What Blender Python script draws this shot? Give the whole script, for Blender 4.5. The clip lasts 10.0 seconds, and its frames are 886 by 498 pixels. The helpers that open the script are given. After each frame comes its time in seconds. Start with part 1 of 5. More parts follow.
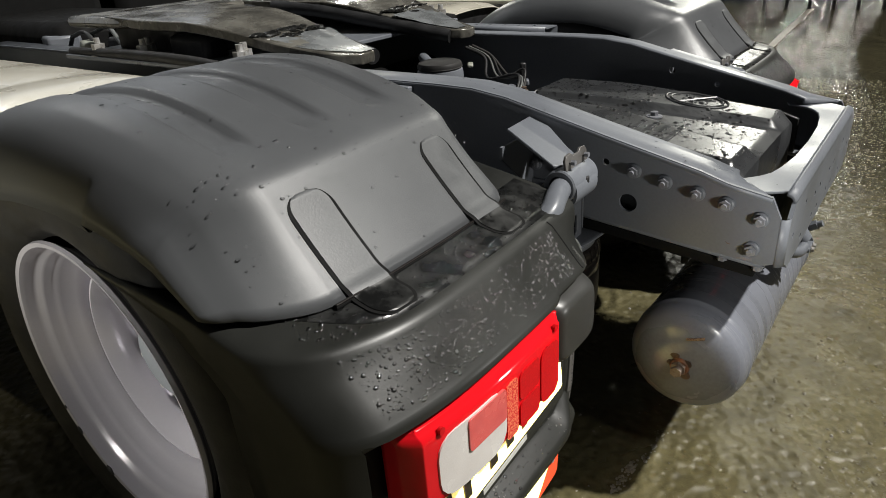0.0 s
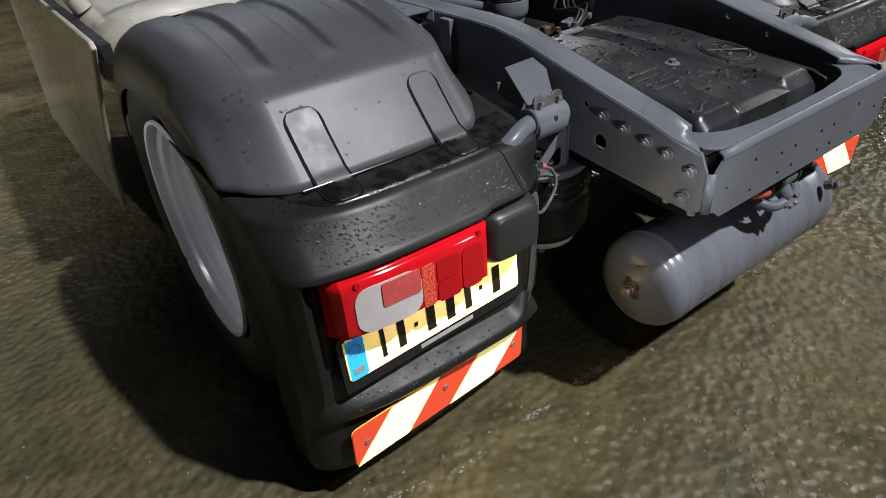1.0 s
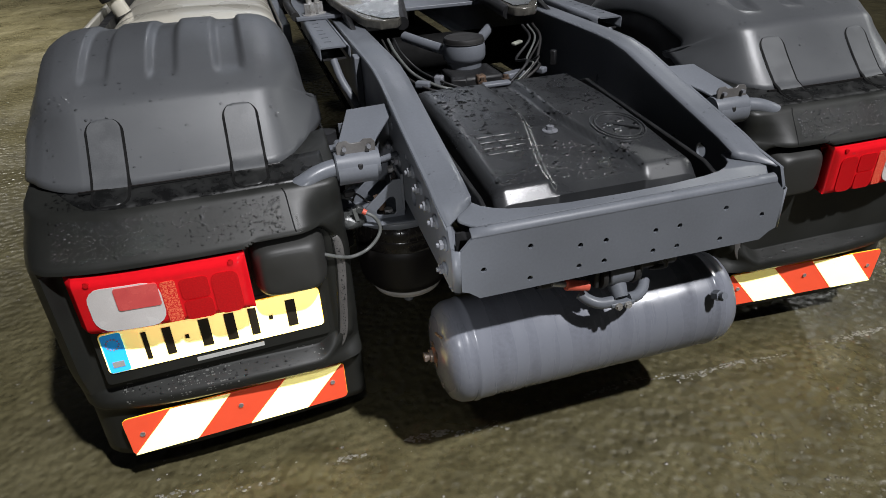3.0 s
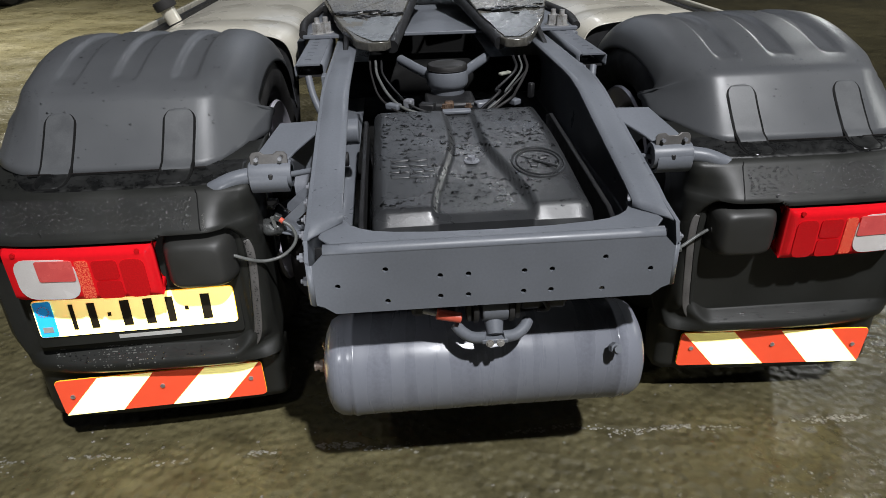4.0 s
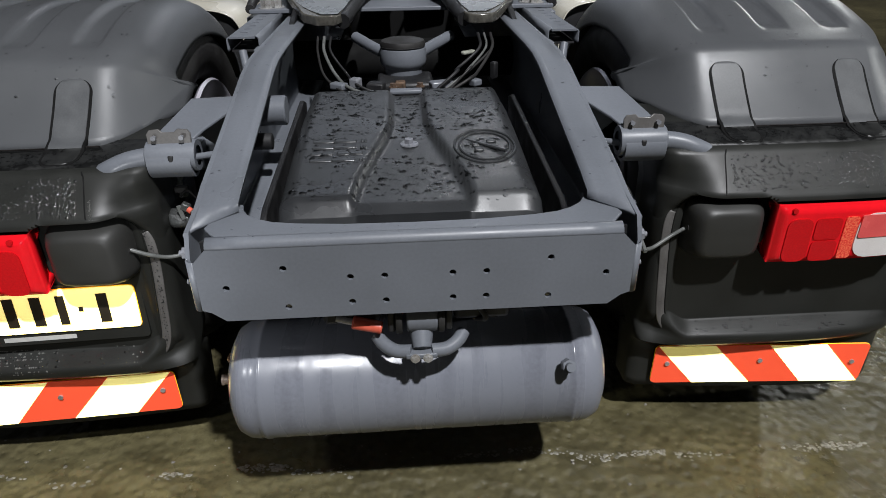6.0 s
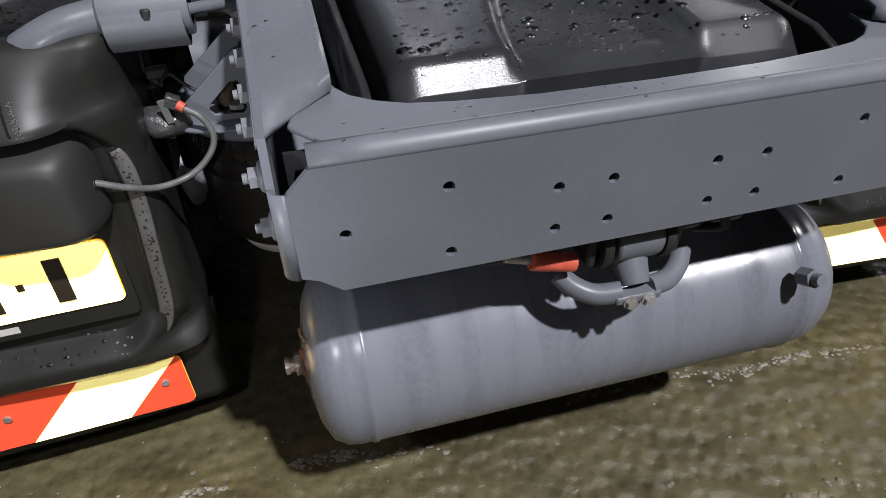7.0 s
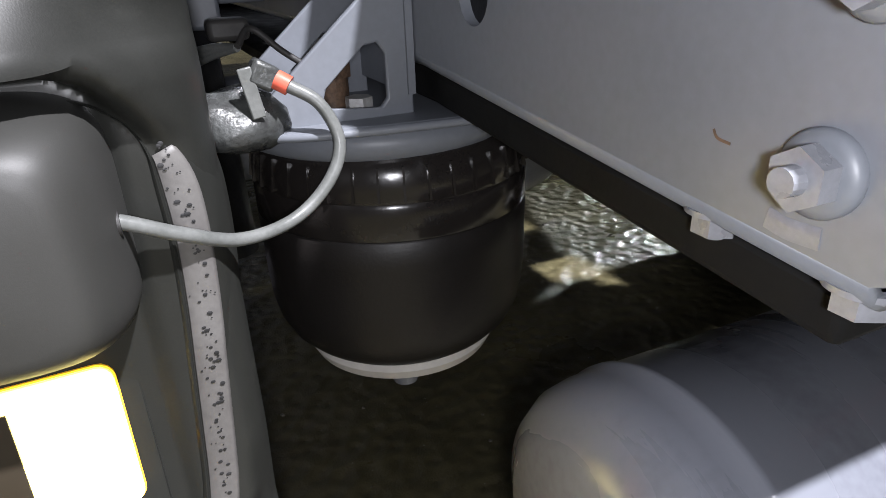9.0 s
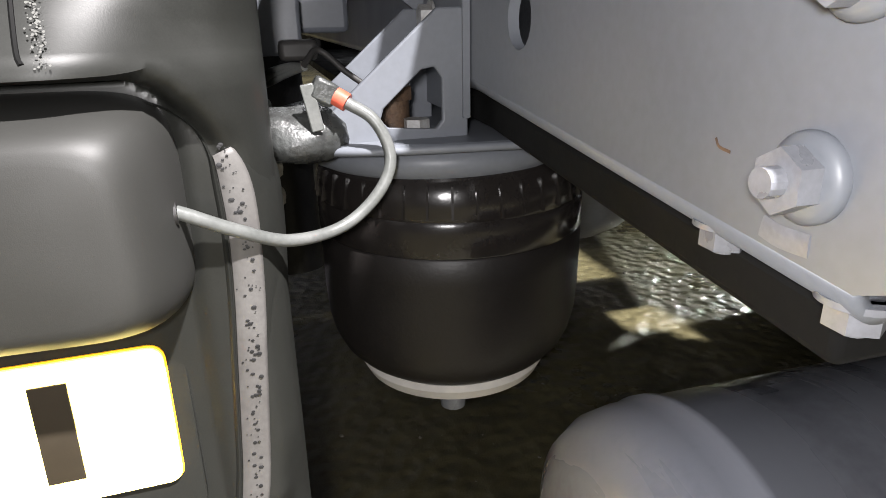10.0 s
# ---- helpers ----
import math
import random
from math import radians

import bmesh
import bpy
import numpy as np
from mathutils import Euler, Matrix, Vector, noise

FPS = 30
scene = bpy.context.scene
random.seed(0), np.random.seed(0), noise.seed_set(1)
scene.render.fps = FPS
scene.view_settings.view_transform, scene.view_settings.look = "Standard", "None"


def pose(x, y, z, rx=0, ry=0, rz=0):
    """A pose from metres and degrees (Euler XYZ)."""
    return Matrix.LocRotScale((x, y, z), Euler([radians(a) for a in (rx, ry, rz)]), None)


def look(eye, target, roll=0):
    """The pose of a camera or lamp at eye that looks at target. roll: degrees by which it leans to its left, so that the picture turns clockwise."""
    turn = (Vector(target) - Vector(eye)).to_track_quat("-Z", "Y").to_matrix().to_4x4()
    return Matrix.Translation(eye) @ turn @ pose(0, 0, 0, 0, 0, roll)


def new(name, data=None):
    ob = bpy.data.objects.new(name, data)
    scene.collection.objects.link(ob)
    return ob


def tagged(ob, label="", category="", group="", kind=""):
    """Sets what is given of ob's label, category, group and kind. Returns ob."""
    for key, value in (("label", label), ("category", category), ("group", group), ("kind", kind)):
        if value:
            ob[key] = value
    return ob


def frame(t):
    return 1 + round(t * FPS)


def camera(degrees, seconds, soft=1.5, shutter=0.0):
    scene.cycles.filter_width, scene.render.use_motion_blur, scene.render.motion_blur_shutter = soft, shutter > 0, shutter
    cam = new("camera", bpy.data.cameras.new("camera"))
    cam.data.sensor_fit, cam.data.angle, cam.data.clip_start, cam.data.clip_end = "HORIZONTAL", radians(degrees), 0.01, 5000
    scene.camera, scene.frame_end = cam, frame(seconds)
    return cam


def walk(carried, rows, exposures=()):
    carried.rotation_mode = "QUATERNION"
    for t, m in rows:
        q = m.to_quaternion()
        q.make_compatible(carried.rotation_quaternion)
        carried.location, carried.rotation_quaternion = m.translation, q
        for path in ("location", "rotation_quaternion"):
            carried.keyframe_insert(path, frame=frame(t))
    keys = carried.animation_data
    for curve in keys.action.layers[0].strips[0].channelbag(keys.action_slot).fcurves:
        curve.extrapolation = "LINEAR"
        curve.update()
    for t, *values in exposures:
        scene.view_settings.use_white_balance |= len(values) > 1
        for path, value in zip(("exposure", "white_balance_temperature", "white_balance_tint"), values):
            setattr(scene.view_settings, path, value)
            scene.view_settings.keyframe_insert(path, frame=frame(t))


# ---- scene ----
cam = camera(69.0, 10.0, soft=0.85)
PATH = [
    (0, (-1.634, -0.165, 1.277), (-0.226, 0.958, 0.406), -4.3),
    (0.5, (-1.673, -0.44, 1.426), (-0.417, 0.725, 0.395), -4.5),
    (1, (-1.553, -0.662, 1.418), (-0.61, 0.721, 0.322), -4.6),
    (1.5, (-1.343, -0.728, 1.427), (-0.769, 0.827, 0.308), -4.3),
    (2, (-1.168, -0.771, 1.402), (-0.627, 0.839, 0.347), -3.8),
    (2.5, (-0.949, -0.922, 1.407), (-0.396, 0.699, 0.375), -3.3),
    (4, (-0.193, -1.171, 1.411), (-0.072, 0.59, 0.47), -1.4),
    (4.5, (0.061, -1.201, 1.401), (0.121, 0.576, 0.485), -1.1),
    (5, (0.139, -1.173, 1.387), (0.192, 0.615, 0.494), -0.7),
    (6.5, (-0.18, -0.776, 1.202), (0.047, 0.915, 0.159), -0.9),
    (7, (-0.368, -0.498, 1.072), (0.02, 1.031, -0.158), -1.6),
    (7.5, (-0.53, -0.26, 0.904), (-0.15, 1.198, -0.412), -2.6),
    (8, (-0.607, -0.097, 0.807), (-0.115, 1.34, -0.494), -2.8),
    (8.5, (-0.607, -0.069, 0.785), (0.022, 1.432, -0.377), -2.7),
    (9, (-0.598, -0.076, 0.763), (0.141, 1.592, -0.057), -2.2),
    (9.5, (-0.573, -0.08, 0.752), (0.045, 1.689, 0.053), -1.3),
    (10, (-0.57, -0.106, 0.746), (-0.068, 1.706, 0.063), -1.2),
]
walk(cam, [(t, look(eye, target, roll)) for t, eye, target, roll in PATH],
     exposures=[(0.0, 0.45, 7000, 9), (0.5, 0.2, 6800, 10), (1.0, -0.02, 6450, 14), (2.0, 0.05, 6350, 15), (3.0, 0.08, 6450, 12), (5.0, 0.15, 6450, 11), (6.5, 0.15, 6420, 11),
                (7.5, 0.46, 6400, 21), (8.5, 1.20, 6280, 17), (9.2, 1.74, 6420, 15), (10.0, 2.02, 6750, 14)])

# ---- night sky glow and lamps ----
night = bpy.data.worlds.new("night")
scene.world = night
night.use_nodes = True
glow = night.node_tree.nodes["Background"]
glow.inputs["Color"].default_value = (0.86, 0.93, 1.0, 1)
glow.inputs["Strength"].default_value = 0.017


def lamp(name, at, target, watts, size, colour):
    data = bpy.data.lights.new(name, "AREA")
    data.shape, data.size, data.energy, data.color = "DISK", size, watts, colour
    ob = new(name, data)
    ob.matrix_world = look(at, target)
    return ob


lamp("yard_floodlight", (2.5, -6.0, 10.7), (0, 0.5, 0.5), 1750, 0.42, (0.975, 0.985, 1.0))
# unseen lamp, its cone narrowed to one lit patch of ground
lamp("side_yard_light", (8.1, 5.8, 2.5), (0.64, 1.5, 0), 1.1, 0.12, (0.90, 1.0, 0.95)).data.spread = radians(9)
lamp("far_yard_light", (24.0, 3.0, 10.5), (2, 0.3, 0), 710, 0.9, (0.97, 1.0, 0.96))
# added fill, stands in for the carried torch on the wheel rim
lamp("rim_fill_light", (-3.4, 1.5, 1.5), (-1.2, 1.0, 0.60), 0.72, 0.12, (0.98, 1.0, 0.96)).data.spread = radians(18)
for name, spot, watts in (("front_left_yard_light", (-6.2, 7.0, 9.0), 600), ("front_right_yard_light", (6.4, 7.0, 9.0), 150)):
    lamp(name, spot, (spot[0], spot[1] + 0.01, 0), watts, 0.5, (1.0, 0.98, 0.94)).data.spread = radians(78)
lamp("low_mast_light", (7.0, 7.9, 4.1), (2.2, 1.6, 0.3), 2.8, 0.30, (0.97, 1.0, 0.97)).data.spread = radians(27)
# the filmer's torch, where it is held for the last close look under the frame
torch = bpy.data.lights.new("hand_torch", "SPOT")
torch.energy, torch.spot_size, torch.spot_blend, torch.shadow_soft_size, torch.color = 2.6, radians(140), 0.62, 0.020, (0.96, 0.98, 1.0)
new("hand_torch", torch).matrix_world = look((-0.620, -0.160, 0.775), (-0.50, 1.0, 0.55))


# ---- materials ----
def surface(name, base, other=None, rough=0.5, metal=0.0, scale=8.0, fine=90.0, rough_var=0.15, bump=0.1,
            bump_scale=None, coat=0.0, spread=(0.35, 0.65), spec=0.5, detail=6.0, stretch=None):
    """A principled surface: two tones mixed by a coarse and a fine noise, uneven gloss, fine relief."""
    m = bpy.data.materials.new(name)
    m.use_nodes = True
    nt = m.node_tree
    p = nt.nodes["Principled BSDF"]
    other = other or tuple(c * 0.75 for c in base)
    co = nt.nodes.new("ShaderNodeTexCoord")
    n1, n2 = nt.nodes.new("ShaderNodeTexNoise"), nt.nodes.new("ShaderNodeTexNoise")
    mp = nt.nodes.new("ShaderNodeMapping")
    mp.inputs["Scale"].default_value = stretch or (1, 1, 1)
    nt.links.new(co.outputs["Object"], mp.inputs["Vector"])
    for n, s in ((n1, scale), (n2, fine)):
        n.inputs["Scale"].default_value, n.inputs["Detail"].default_value = s, detail
        nt.links.new(mp.outputs["Vector"] if n is n1 else co.outputs["Object"], n.inputs["Vector"])
    mixf = nt.nodes.new("ShaderNodeMath")
    mixf.operation = "MULTIPLY_ADD"
    mixf.inputs[1].default_value = 0.35
    nt.links.new(n2.outputs["Fac"], mixf.inputs[0])
    sc = nt.nodes.new("ShaderNodeMath")
    sc.operation = "MULTIPLY"
    sc.inputs[1].default_value = 0.65
    nt.links.new(n1.outputs["Fac"], sc.inputs[0])
    nt.links.new(sc.outputs[0], mixf.inputs[2])
    ramp = nt.nodes.new("ShaderNodeValToRGB")
    ramp.color_ramp.elements[0].position, ramp.color_ramp.elements[1].position = spread
    ramp.color_ramp.elements[0].color, ramp.color_ramp.elements[1].color = (*other, 1), (*base, 1)
    nt.links.new(mixf.outputs[0], ramp.inputs["Fac"])
    nt.links.new(ramp.outputs["Color"], p.inputs["Base Color"])
    rr = nt.nodes.new("ShaderNodeMapRange")
    rr.inputs["From Min"].default_value, rr.inputs["From Max"].default_value = 0.3, 0.7
    rr.inputs["To Min"].default_value, rr.inputs["To Max"].default_value = max(0.03, rough - rough_var), min(1, rough + rough_var)
    nt.links.new(n1.outputs["Fac"], rr.inputs["Value"])
    nt.links.new(rr.outputs["Result"], p.inputs["Roughness"])
    p.inputs["Metallic"].default_value = metal
    p.inputs["Specular IOR Level"].default_value = spec
    p.inputs["Coat Weight"].default_value = coat
    p.inputs["Coat Roughness"].default_value = 0.08
    if bump:
        b = nt.nodes.new("ShaderNodeBump")
        b.inputs["Strength"].default_value, b.inputs["Distance"].default_value = bump, 0.002
        if bump_scale:
            n3 = nt.nodes.new("ShaderNodeTexNoise")
            n3.inputs["Scale"].default_value, n3.inputs["Detail"].default_value = bump_scale, 3
            nt.links.new(co.outputs["Object"], n3.inputs["Vector"])
            nt.links.new(n3.outputs["Fac"], b.inputs["Height"])
        else:
            nt.links.new(n2.outputs["Fac"], b.inputs["Height"])
        nt.links.new(b.outputs["Normal"], p.inputs["Normal"])
    return m


GREY = surface("grey_chassis_paint", (0.160, 0.172, 0.195), (0.133, 0.143, 0.161), 0.42, scale=5, fine=160, bump=0.03, spec=0.40)
GREY2 = surface("grey_tank_paint", (0.185, 0.196, 0.222), (0.145, 0.152, 0.174), 0.32, scale=4, fine=120, bump=0.06)
TANK = surface("rain_streaked_tank_paint", (0.185, 0.195, 0.226), (0.138, 0.145, 0.170), 0.27, scale=24, fine=120, bump=0.05, stretch=(1, 0.10, 0.10), spread=(0.30, 0.52), rough_var=0.14)
CAP = surface("charcoal_plastic", (0.089, 0.093, 0.098), (0.068, 0.071, 0.076), 0.36, scale=3, fine=900, bump=0.12, bump_scale=1400, rough_var=0.08)
BLACK = surface("black_plastic", (0.0215, 0.0222, 0.0200), (0.0150, 0.0155, 0.0140), 0.46, scale=6, fine=700, bump=0.035, bump_scale=1200, spec=0.34)
COVER = surface("grained_black_plastic", (0.032, 0.032, 0.030), (0.025, 0.025, 0.023), 0.44, scale=5, fine=900, bump=0.05, bump_scale=1500)
WETBLACK = surface("wet_black_plastic", (0.0150, 0.0154, 0.0150), (0.0070, 0.0072, 0.0072), 0.33, scale=26, fine=120, bump=0.10, bump_scale=90, rough_var=0.24, spread=(0.44, 0.52))
BOXBLACK = surface("battery_cover_plastic", (0.038, 0.040, 0.042), (0.025, 0.026, 0.028), 0.33, scale=9, fine=500, bump=0.12, bump_scale=500, rough_var=0.12, spec=0.55)
RUBBER = surface("rubber", (0.022, 0.021, 0.020), (0.014, 0.013, 0.013), 0.62, scale=14, fine=200, bump=0.2)
STRAP = surface("strap_rubber", (0.094, 0.098, 0.102), (0.070, 0.073, 0.077), 0.45, scale=22, fine=260, bump=0.10, rough_var=0.06)
BELLOWS = surface("bellows_rubber", (0.019, 0.0165, 0.0155), (0.014, 0.012, 0.0115), 0.20, scale=12, fine=200, bump=0.06, rough_var=0.08)
SLEEVE = surface("matt_bellows_rubber", (0.0150, 0.0130, 0.0122), (0.0110, 0.0095, 0.0090), 0.46, scale=12, fine=300, bump=0.10, rough_var=0.06, spec=0.4)
RIMM = surface("rim_paint", (0.62, 0.60, 0.67), (0.56, 0.54, 0.60), 0.22, 0.25, scale=6, fine=140, bump=0.03, rough_var=0.04, spread=(0.15, 0.85))
CREAM = surface("cream_paint", (0.62, 0.59, 0.50), (0.52, 0.49, 0.41), 0.30, scale=3, fine=200, bump=0.02, coat=0.5)
CABPAINT = surface("pale_cab_paint", (0.56, 0.61, 0.69), (0.47, 0.52, 0.60), 0.30, scale=3, fine=200, bump=0.02, coat=0.5)
BOLT = surface("painted_bolts", (0.21, 0.217, 0.24), (0.155, 0.16, 0.176), 0.36, scale=70, fine=400, bump=0.1)
STEEL = surface("zinc_steel", (0.55, 0.55, 0.55), (0.30, 0.28, 0.25), 0.40, 0.45, scale=60, fine=300, bump=0.1)
RUST = surface("rusty_brass", (0.17, 0.105, 0.065), (0.05, 0.035, 0.028), 0.6, 0.3, scale=70, fine=300, bump=0.4)
DARK = surface("dark_iron", (0.018, 0.018, 0.019), (0.010, 0.010, 0.011), 0.55, scale=20, fine=200, bump=0.2)
# near-black for seams and grooves, and for shade painted into hollows
SEAM_SHADE = surface("black_seams_and_shade", (0.006, 0.006, 0.006), (0.003, 0.003, 0.003), 0.8, scale=20, fine=200, bump=0.1, spec=0.2)
GREASE = surface("greasy_plate", (0.170, 0.162, 0.140), (0.060, 0.057, 0.050), 0.22, 0.2, scale=9, fine=80, bump=0.3, rough_var=0.2)
WORN = surface("worn_ramp_steel", (0.26, 0.275, 0.285), (0.14, 0.148, 0.152), 0.30, 0.3, scale=16, fine=160, bump=0.15, rough_var=0.14)
TAR = surface("wet_black_grease", (0.010, 0.010, 0.009), (0.005, 0.005, 0.005), 0.25, scale=40, fine=200, bump=0.3)
AMBER = surface("sparkling_lens", (0.98, 0.20, 0.10), (0.80, 0.015, 0.02), 0.12, scale=240, fine=500, bump=0.5, coat=0.6, spread=(0.45, 0.55))
CLEAR = surface("clear_lens", (0.76, 0.73, 0.71), (0.64, 0.60, 0.58), 0.16, scale=14, fine=500, bump=0.08, coat=0.6)
PINK = surface("rose_lens", (0.80, 0.12, 0.11), (0.70, 0.09, 0.09), 0.2, scale=30, fine=500, bump=0.15, coat=0.6)
# for dried dirt, and for a highlight painted as specks
DIRT_GLINT = surface("dirt_and_glint", (0.15, 0.15, 0.14), (0.08, 0.08, 0.075), 0.7, scale=90, fine=400, bump=0.1)
SCALE = surface("pale_rust_scale", (0.40, 0.26, 0.14), (0.13, 0.065, 0.035), 0.7, scale=160, fine=500, bump=0.3, spread=(0.42, 0.58))
PLUG = surface("dull_brass", (0.30, 0.26, 0.23), (0.14, 0.09, 0.06), 0.45, 0.3, scale=90, fine=300, bump=0.2)
INK = surface("plate_ink", (0.03, 0.022, 0.012), None, 0.5, bump=0.0)
WHITEBAR = surface("white_print", (0.60, 0.60, 0.58), None, 0.5, bump=0.0)
CABLE = surface("grey_cable", (0.15, 0.155, 0.15), (0.095, 0.10, 0.095), 0.40, scale=40, fine=300, bump=0.1)
REDPL = surface("orange_red_plastic", (0.70, 0.13, 0.08), (0.55, 0.09, 0.05), 0.45, scale=40, bump=0.1)
COLLAR = surface("rusty_orange", (0.34, 0.12, 0.05), (0.10, 0.05, 0.03), 0.55, scale=60, bump=0.3)
IVORY = surface("ivory_plastic", (0.40, 0.41, 0.35), (0.26, 0.27, 0.23), 0.45, scale=40, bump=0.1)
TAPE = surface("wrapped_sensor", (0.060, 0.064, 0.062), (0.03, 0.03, 0.03), 0.3, scale=60, fine=200, bump=0.5)
STRIP = surface("grey_edge", (0.125, 0.12, 0.115), (0.085, 0.08, 0.077), 0.42, scale=18, fine=200, bump=0.1)
WHITE = surface("white_ring", (0.62, 0.60, 0.57), (0.5, 0.48, 0.46), 0.5, scale=20, bump=0.05)


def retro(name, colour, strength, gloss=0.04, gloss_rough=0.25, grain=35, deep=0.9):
    """Retroreflective sheeting: its bright return is put into the diffuse colour, which can exceed one, alike from
    every side.
    """
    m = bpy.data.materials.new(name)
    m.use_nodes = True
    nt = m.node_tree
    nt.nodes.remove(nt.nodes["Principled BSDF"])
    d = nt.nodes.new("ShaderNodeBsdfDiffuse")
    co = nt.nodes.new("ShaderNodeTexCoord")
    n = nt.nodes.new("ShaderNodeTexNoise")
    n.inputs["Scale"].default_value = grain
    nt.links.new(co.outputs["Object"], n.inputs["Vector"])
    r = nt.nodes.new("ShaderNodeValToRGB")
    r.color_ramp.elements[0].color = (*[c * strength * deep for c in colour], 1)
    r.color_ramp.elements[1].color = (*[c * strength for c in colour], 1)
    nt.links.new(n.outputs["Fac"], r.inputs["Fac"])
    nt.links.new(r.outputs["Color"], d.inputs["Color"])
    g = nt.nodes.new("ShaderNodeBsdfGlossy")
    g.inputs["Roughness"].default_value = gloss_rough
    mx = nt.nodes.new("ShaderNodeMixShader")
    mx.inputs["Fac"].default_value = gloss
    nt.links.new(d.outputs[0], mx.inputs[1])
    nt.links.new(g.outputs[0], mx.inputs[2])
    nt.links.new(mx.outputs[0], nt.nodes["Material Output"].inputs["Surface"])
    return m


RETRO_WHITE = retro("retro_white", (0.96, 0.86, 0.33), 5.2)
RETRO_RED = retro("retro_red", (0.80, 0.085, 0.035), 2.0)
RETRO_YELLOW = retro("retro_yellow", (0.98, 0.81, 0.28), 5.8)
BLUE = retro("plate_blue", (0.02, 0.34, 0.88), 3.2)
RED = retro("red_lens", (0.76, 0.009, 0.016), 1.08, 0.05, 0.08, 60, 0.85)
REDDARK = retro("dark_red_lens", (0.62, 0.008, 0.012), 1.1, 0.05, 0.12, 240, 0.6)
# yellow bloom of the glare, painted as thin rims round plate and boards
BLOOM_EDGE = retro("bloom_edge", (0.95, 0.55, 0.03), 2.2)


def droplet_water():
    m = bpy.data.materials.new("water")
    m.use_nodes = True
    nt = m.node_tree
    nt.nodes.remove(nt.nodes["Principled BSDF"])
    g, t, mx, f = (nt.nodes.new(k) for k in ("ShaderNodeBsdfGlossy", "ShaderNodeBsdfTransparent", "ShaderNodeMixShader", "ShaderNodeFresnel"))
    g.inputs["Roughness"].default_value = 0.19
    f.inputs["IOR"].default_value = 1.9
    t.inputs["Color"].default_value = (0.90, 0.90, 0.91, 1)
    nt.links.new(f.outputs[0], mx.inputs["Fac"])
    nt.links.new(t.outputs[0], mx.inputs[1])
    nt.links.new(g.outputs[0], mx.inputs[2])
    nt.links.new(mx.outputs[0], nt.nodes["Material Output"].inputs["Surface"])
    return m


WATER = droplet_water()


# ---- mesh helpers ----
def part(name, bm, material, parent=None, label="", sharp=38, bevel=0.0, thick=0.0, kind="", offset=-1.0):
    """Links a bmesh as one mesh object under a thing or a part."""
    me = bpy.data.meshes.new(name)
    bmesh.ops.recalc_face_normals(bm, faces=bm.faces) if not thick else None
    bm.to_mesh(me)
    bm.free()
    me.materials.append(material)
    me.polygons.foreach_set("use_smooth", [True] * len(me.polygons))
    me.set_sharp_from_angle(angle=radians(sharp))
    ob = new(name, me)
    if parent is not None:
        ob.parent = parent
    if thick:
        s = ob.modifiers.new("thickness", "SOLIDIFY")
        s.thickness, s.offset = thick, offset
    if bevel:
        b = ob.modifiers.new("edges", "BEVEL")
        b.width, b.segments, b.limit_method, b.angle_limit = bevel, 2, "ANGLE", radians(40)
        b.harden_normals = False
    return tagged(ob, label, kind=kind)


def mirrored(bm):
    other = bm.copy()
    other.transform(Matrix.Diagonal((-1, 1, 1, 1)))
    bmesh.ops.reverse_faces(other, faces=other.faces)
    return other


def both(name, bm, material, parent, parent_left=None, **more):
    """The same part on the right side and, mirrored, on the left one."""
    left = mirrored(bm)
    r = part(name, bm, material, parent, **more)
    return r, part(name, left, material, parent_left or parent, **more)


def box(bm, centre, size, m=None):
    out = bmesh.ops.create_cube(bm, size=1)["verts"]
    bmesh.ops.transform(bm, matrix=Matrix.Translation(centre) @ (m or Matrix()) @ Matrix.Diagonal((*size, 1)), verts=out)
    return bm


def rod(bm, a, b, r, r2=None, seg=20):
    a, b = Vector(a), Vector(b)
    m = Matrix.Translation((a + b) / 2) @ (b - a).to_track_quat("Z", "Y").to_matrix().to_4x4()
    bmesh.ops.create_cone(bm, cap_ends=True, segments=seg, radius1=r, radius2=r if r2 is None else r2, depth=(b - a).length, matrix=m)
    return bm


def spline(pts, n=8):
    """A smooth polyline through the points."""
    pts = [Vector(p) for p in pts]
    ext = [pts[0] * 2 - pts[1], *pts, pts[-1] * 2 - pts[-2]]
    out = []
    for i in range(1, len(ext) - 2):
        a, b, c, d = ext[i - 1:i + 3]
        for k in range(n):
            t = k / n
            out.append(0.5 * (2 * b + (c - a) * t + (2 * a - 5 * b + 4 * c - d) * t * t + (3 * b - a - 3 * c + d) * t ** 3))
    return out + [pts[-1]]


def hose(bm, pts, r, seg=10, n=8):
    line = spline(pts, n) if n else [Vector(p) for p in pts]
    up, rings = Vector((0.13, 0.31, 0.94)), []
    for i, p in enumerate(line):
        way = (line[min(i + 1, len(line) - 1)] - line[max(i - 1, 0)]).normalized()
        side = way.cross(up)
        side = side.normalized() if side.length > 1e-3 else Vector((1, 0, 0))
        up = side.cross(way).normalized()
        rings.append([bm.verts.new(p + r * (math.cos(a) * side + math.sin(a) * up)) for a in np.linspace(0, 2 * math.pi, seg, endpoint=False)])
    for a, b in zip(rings, rings[1:]):
        for i in range(seg):
            bm.faces.new((a[i], a[(i + 1) % seg], b[(i + 1) % seg], b[i]))
    bm.faces.new(rings[0][::-1])
    bm.faces.new(rings[-1])
    return bm


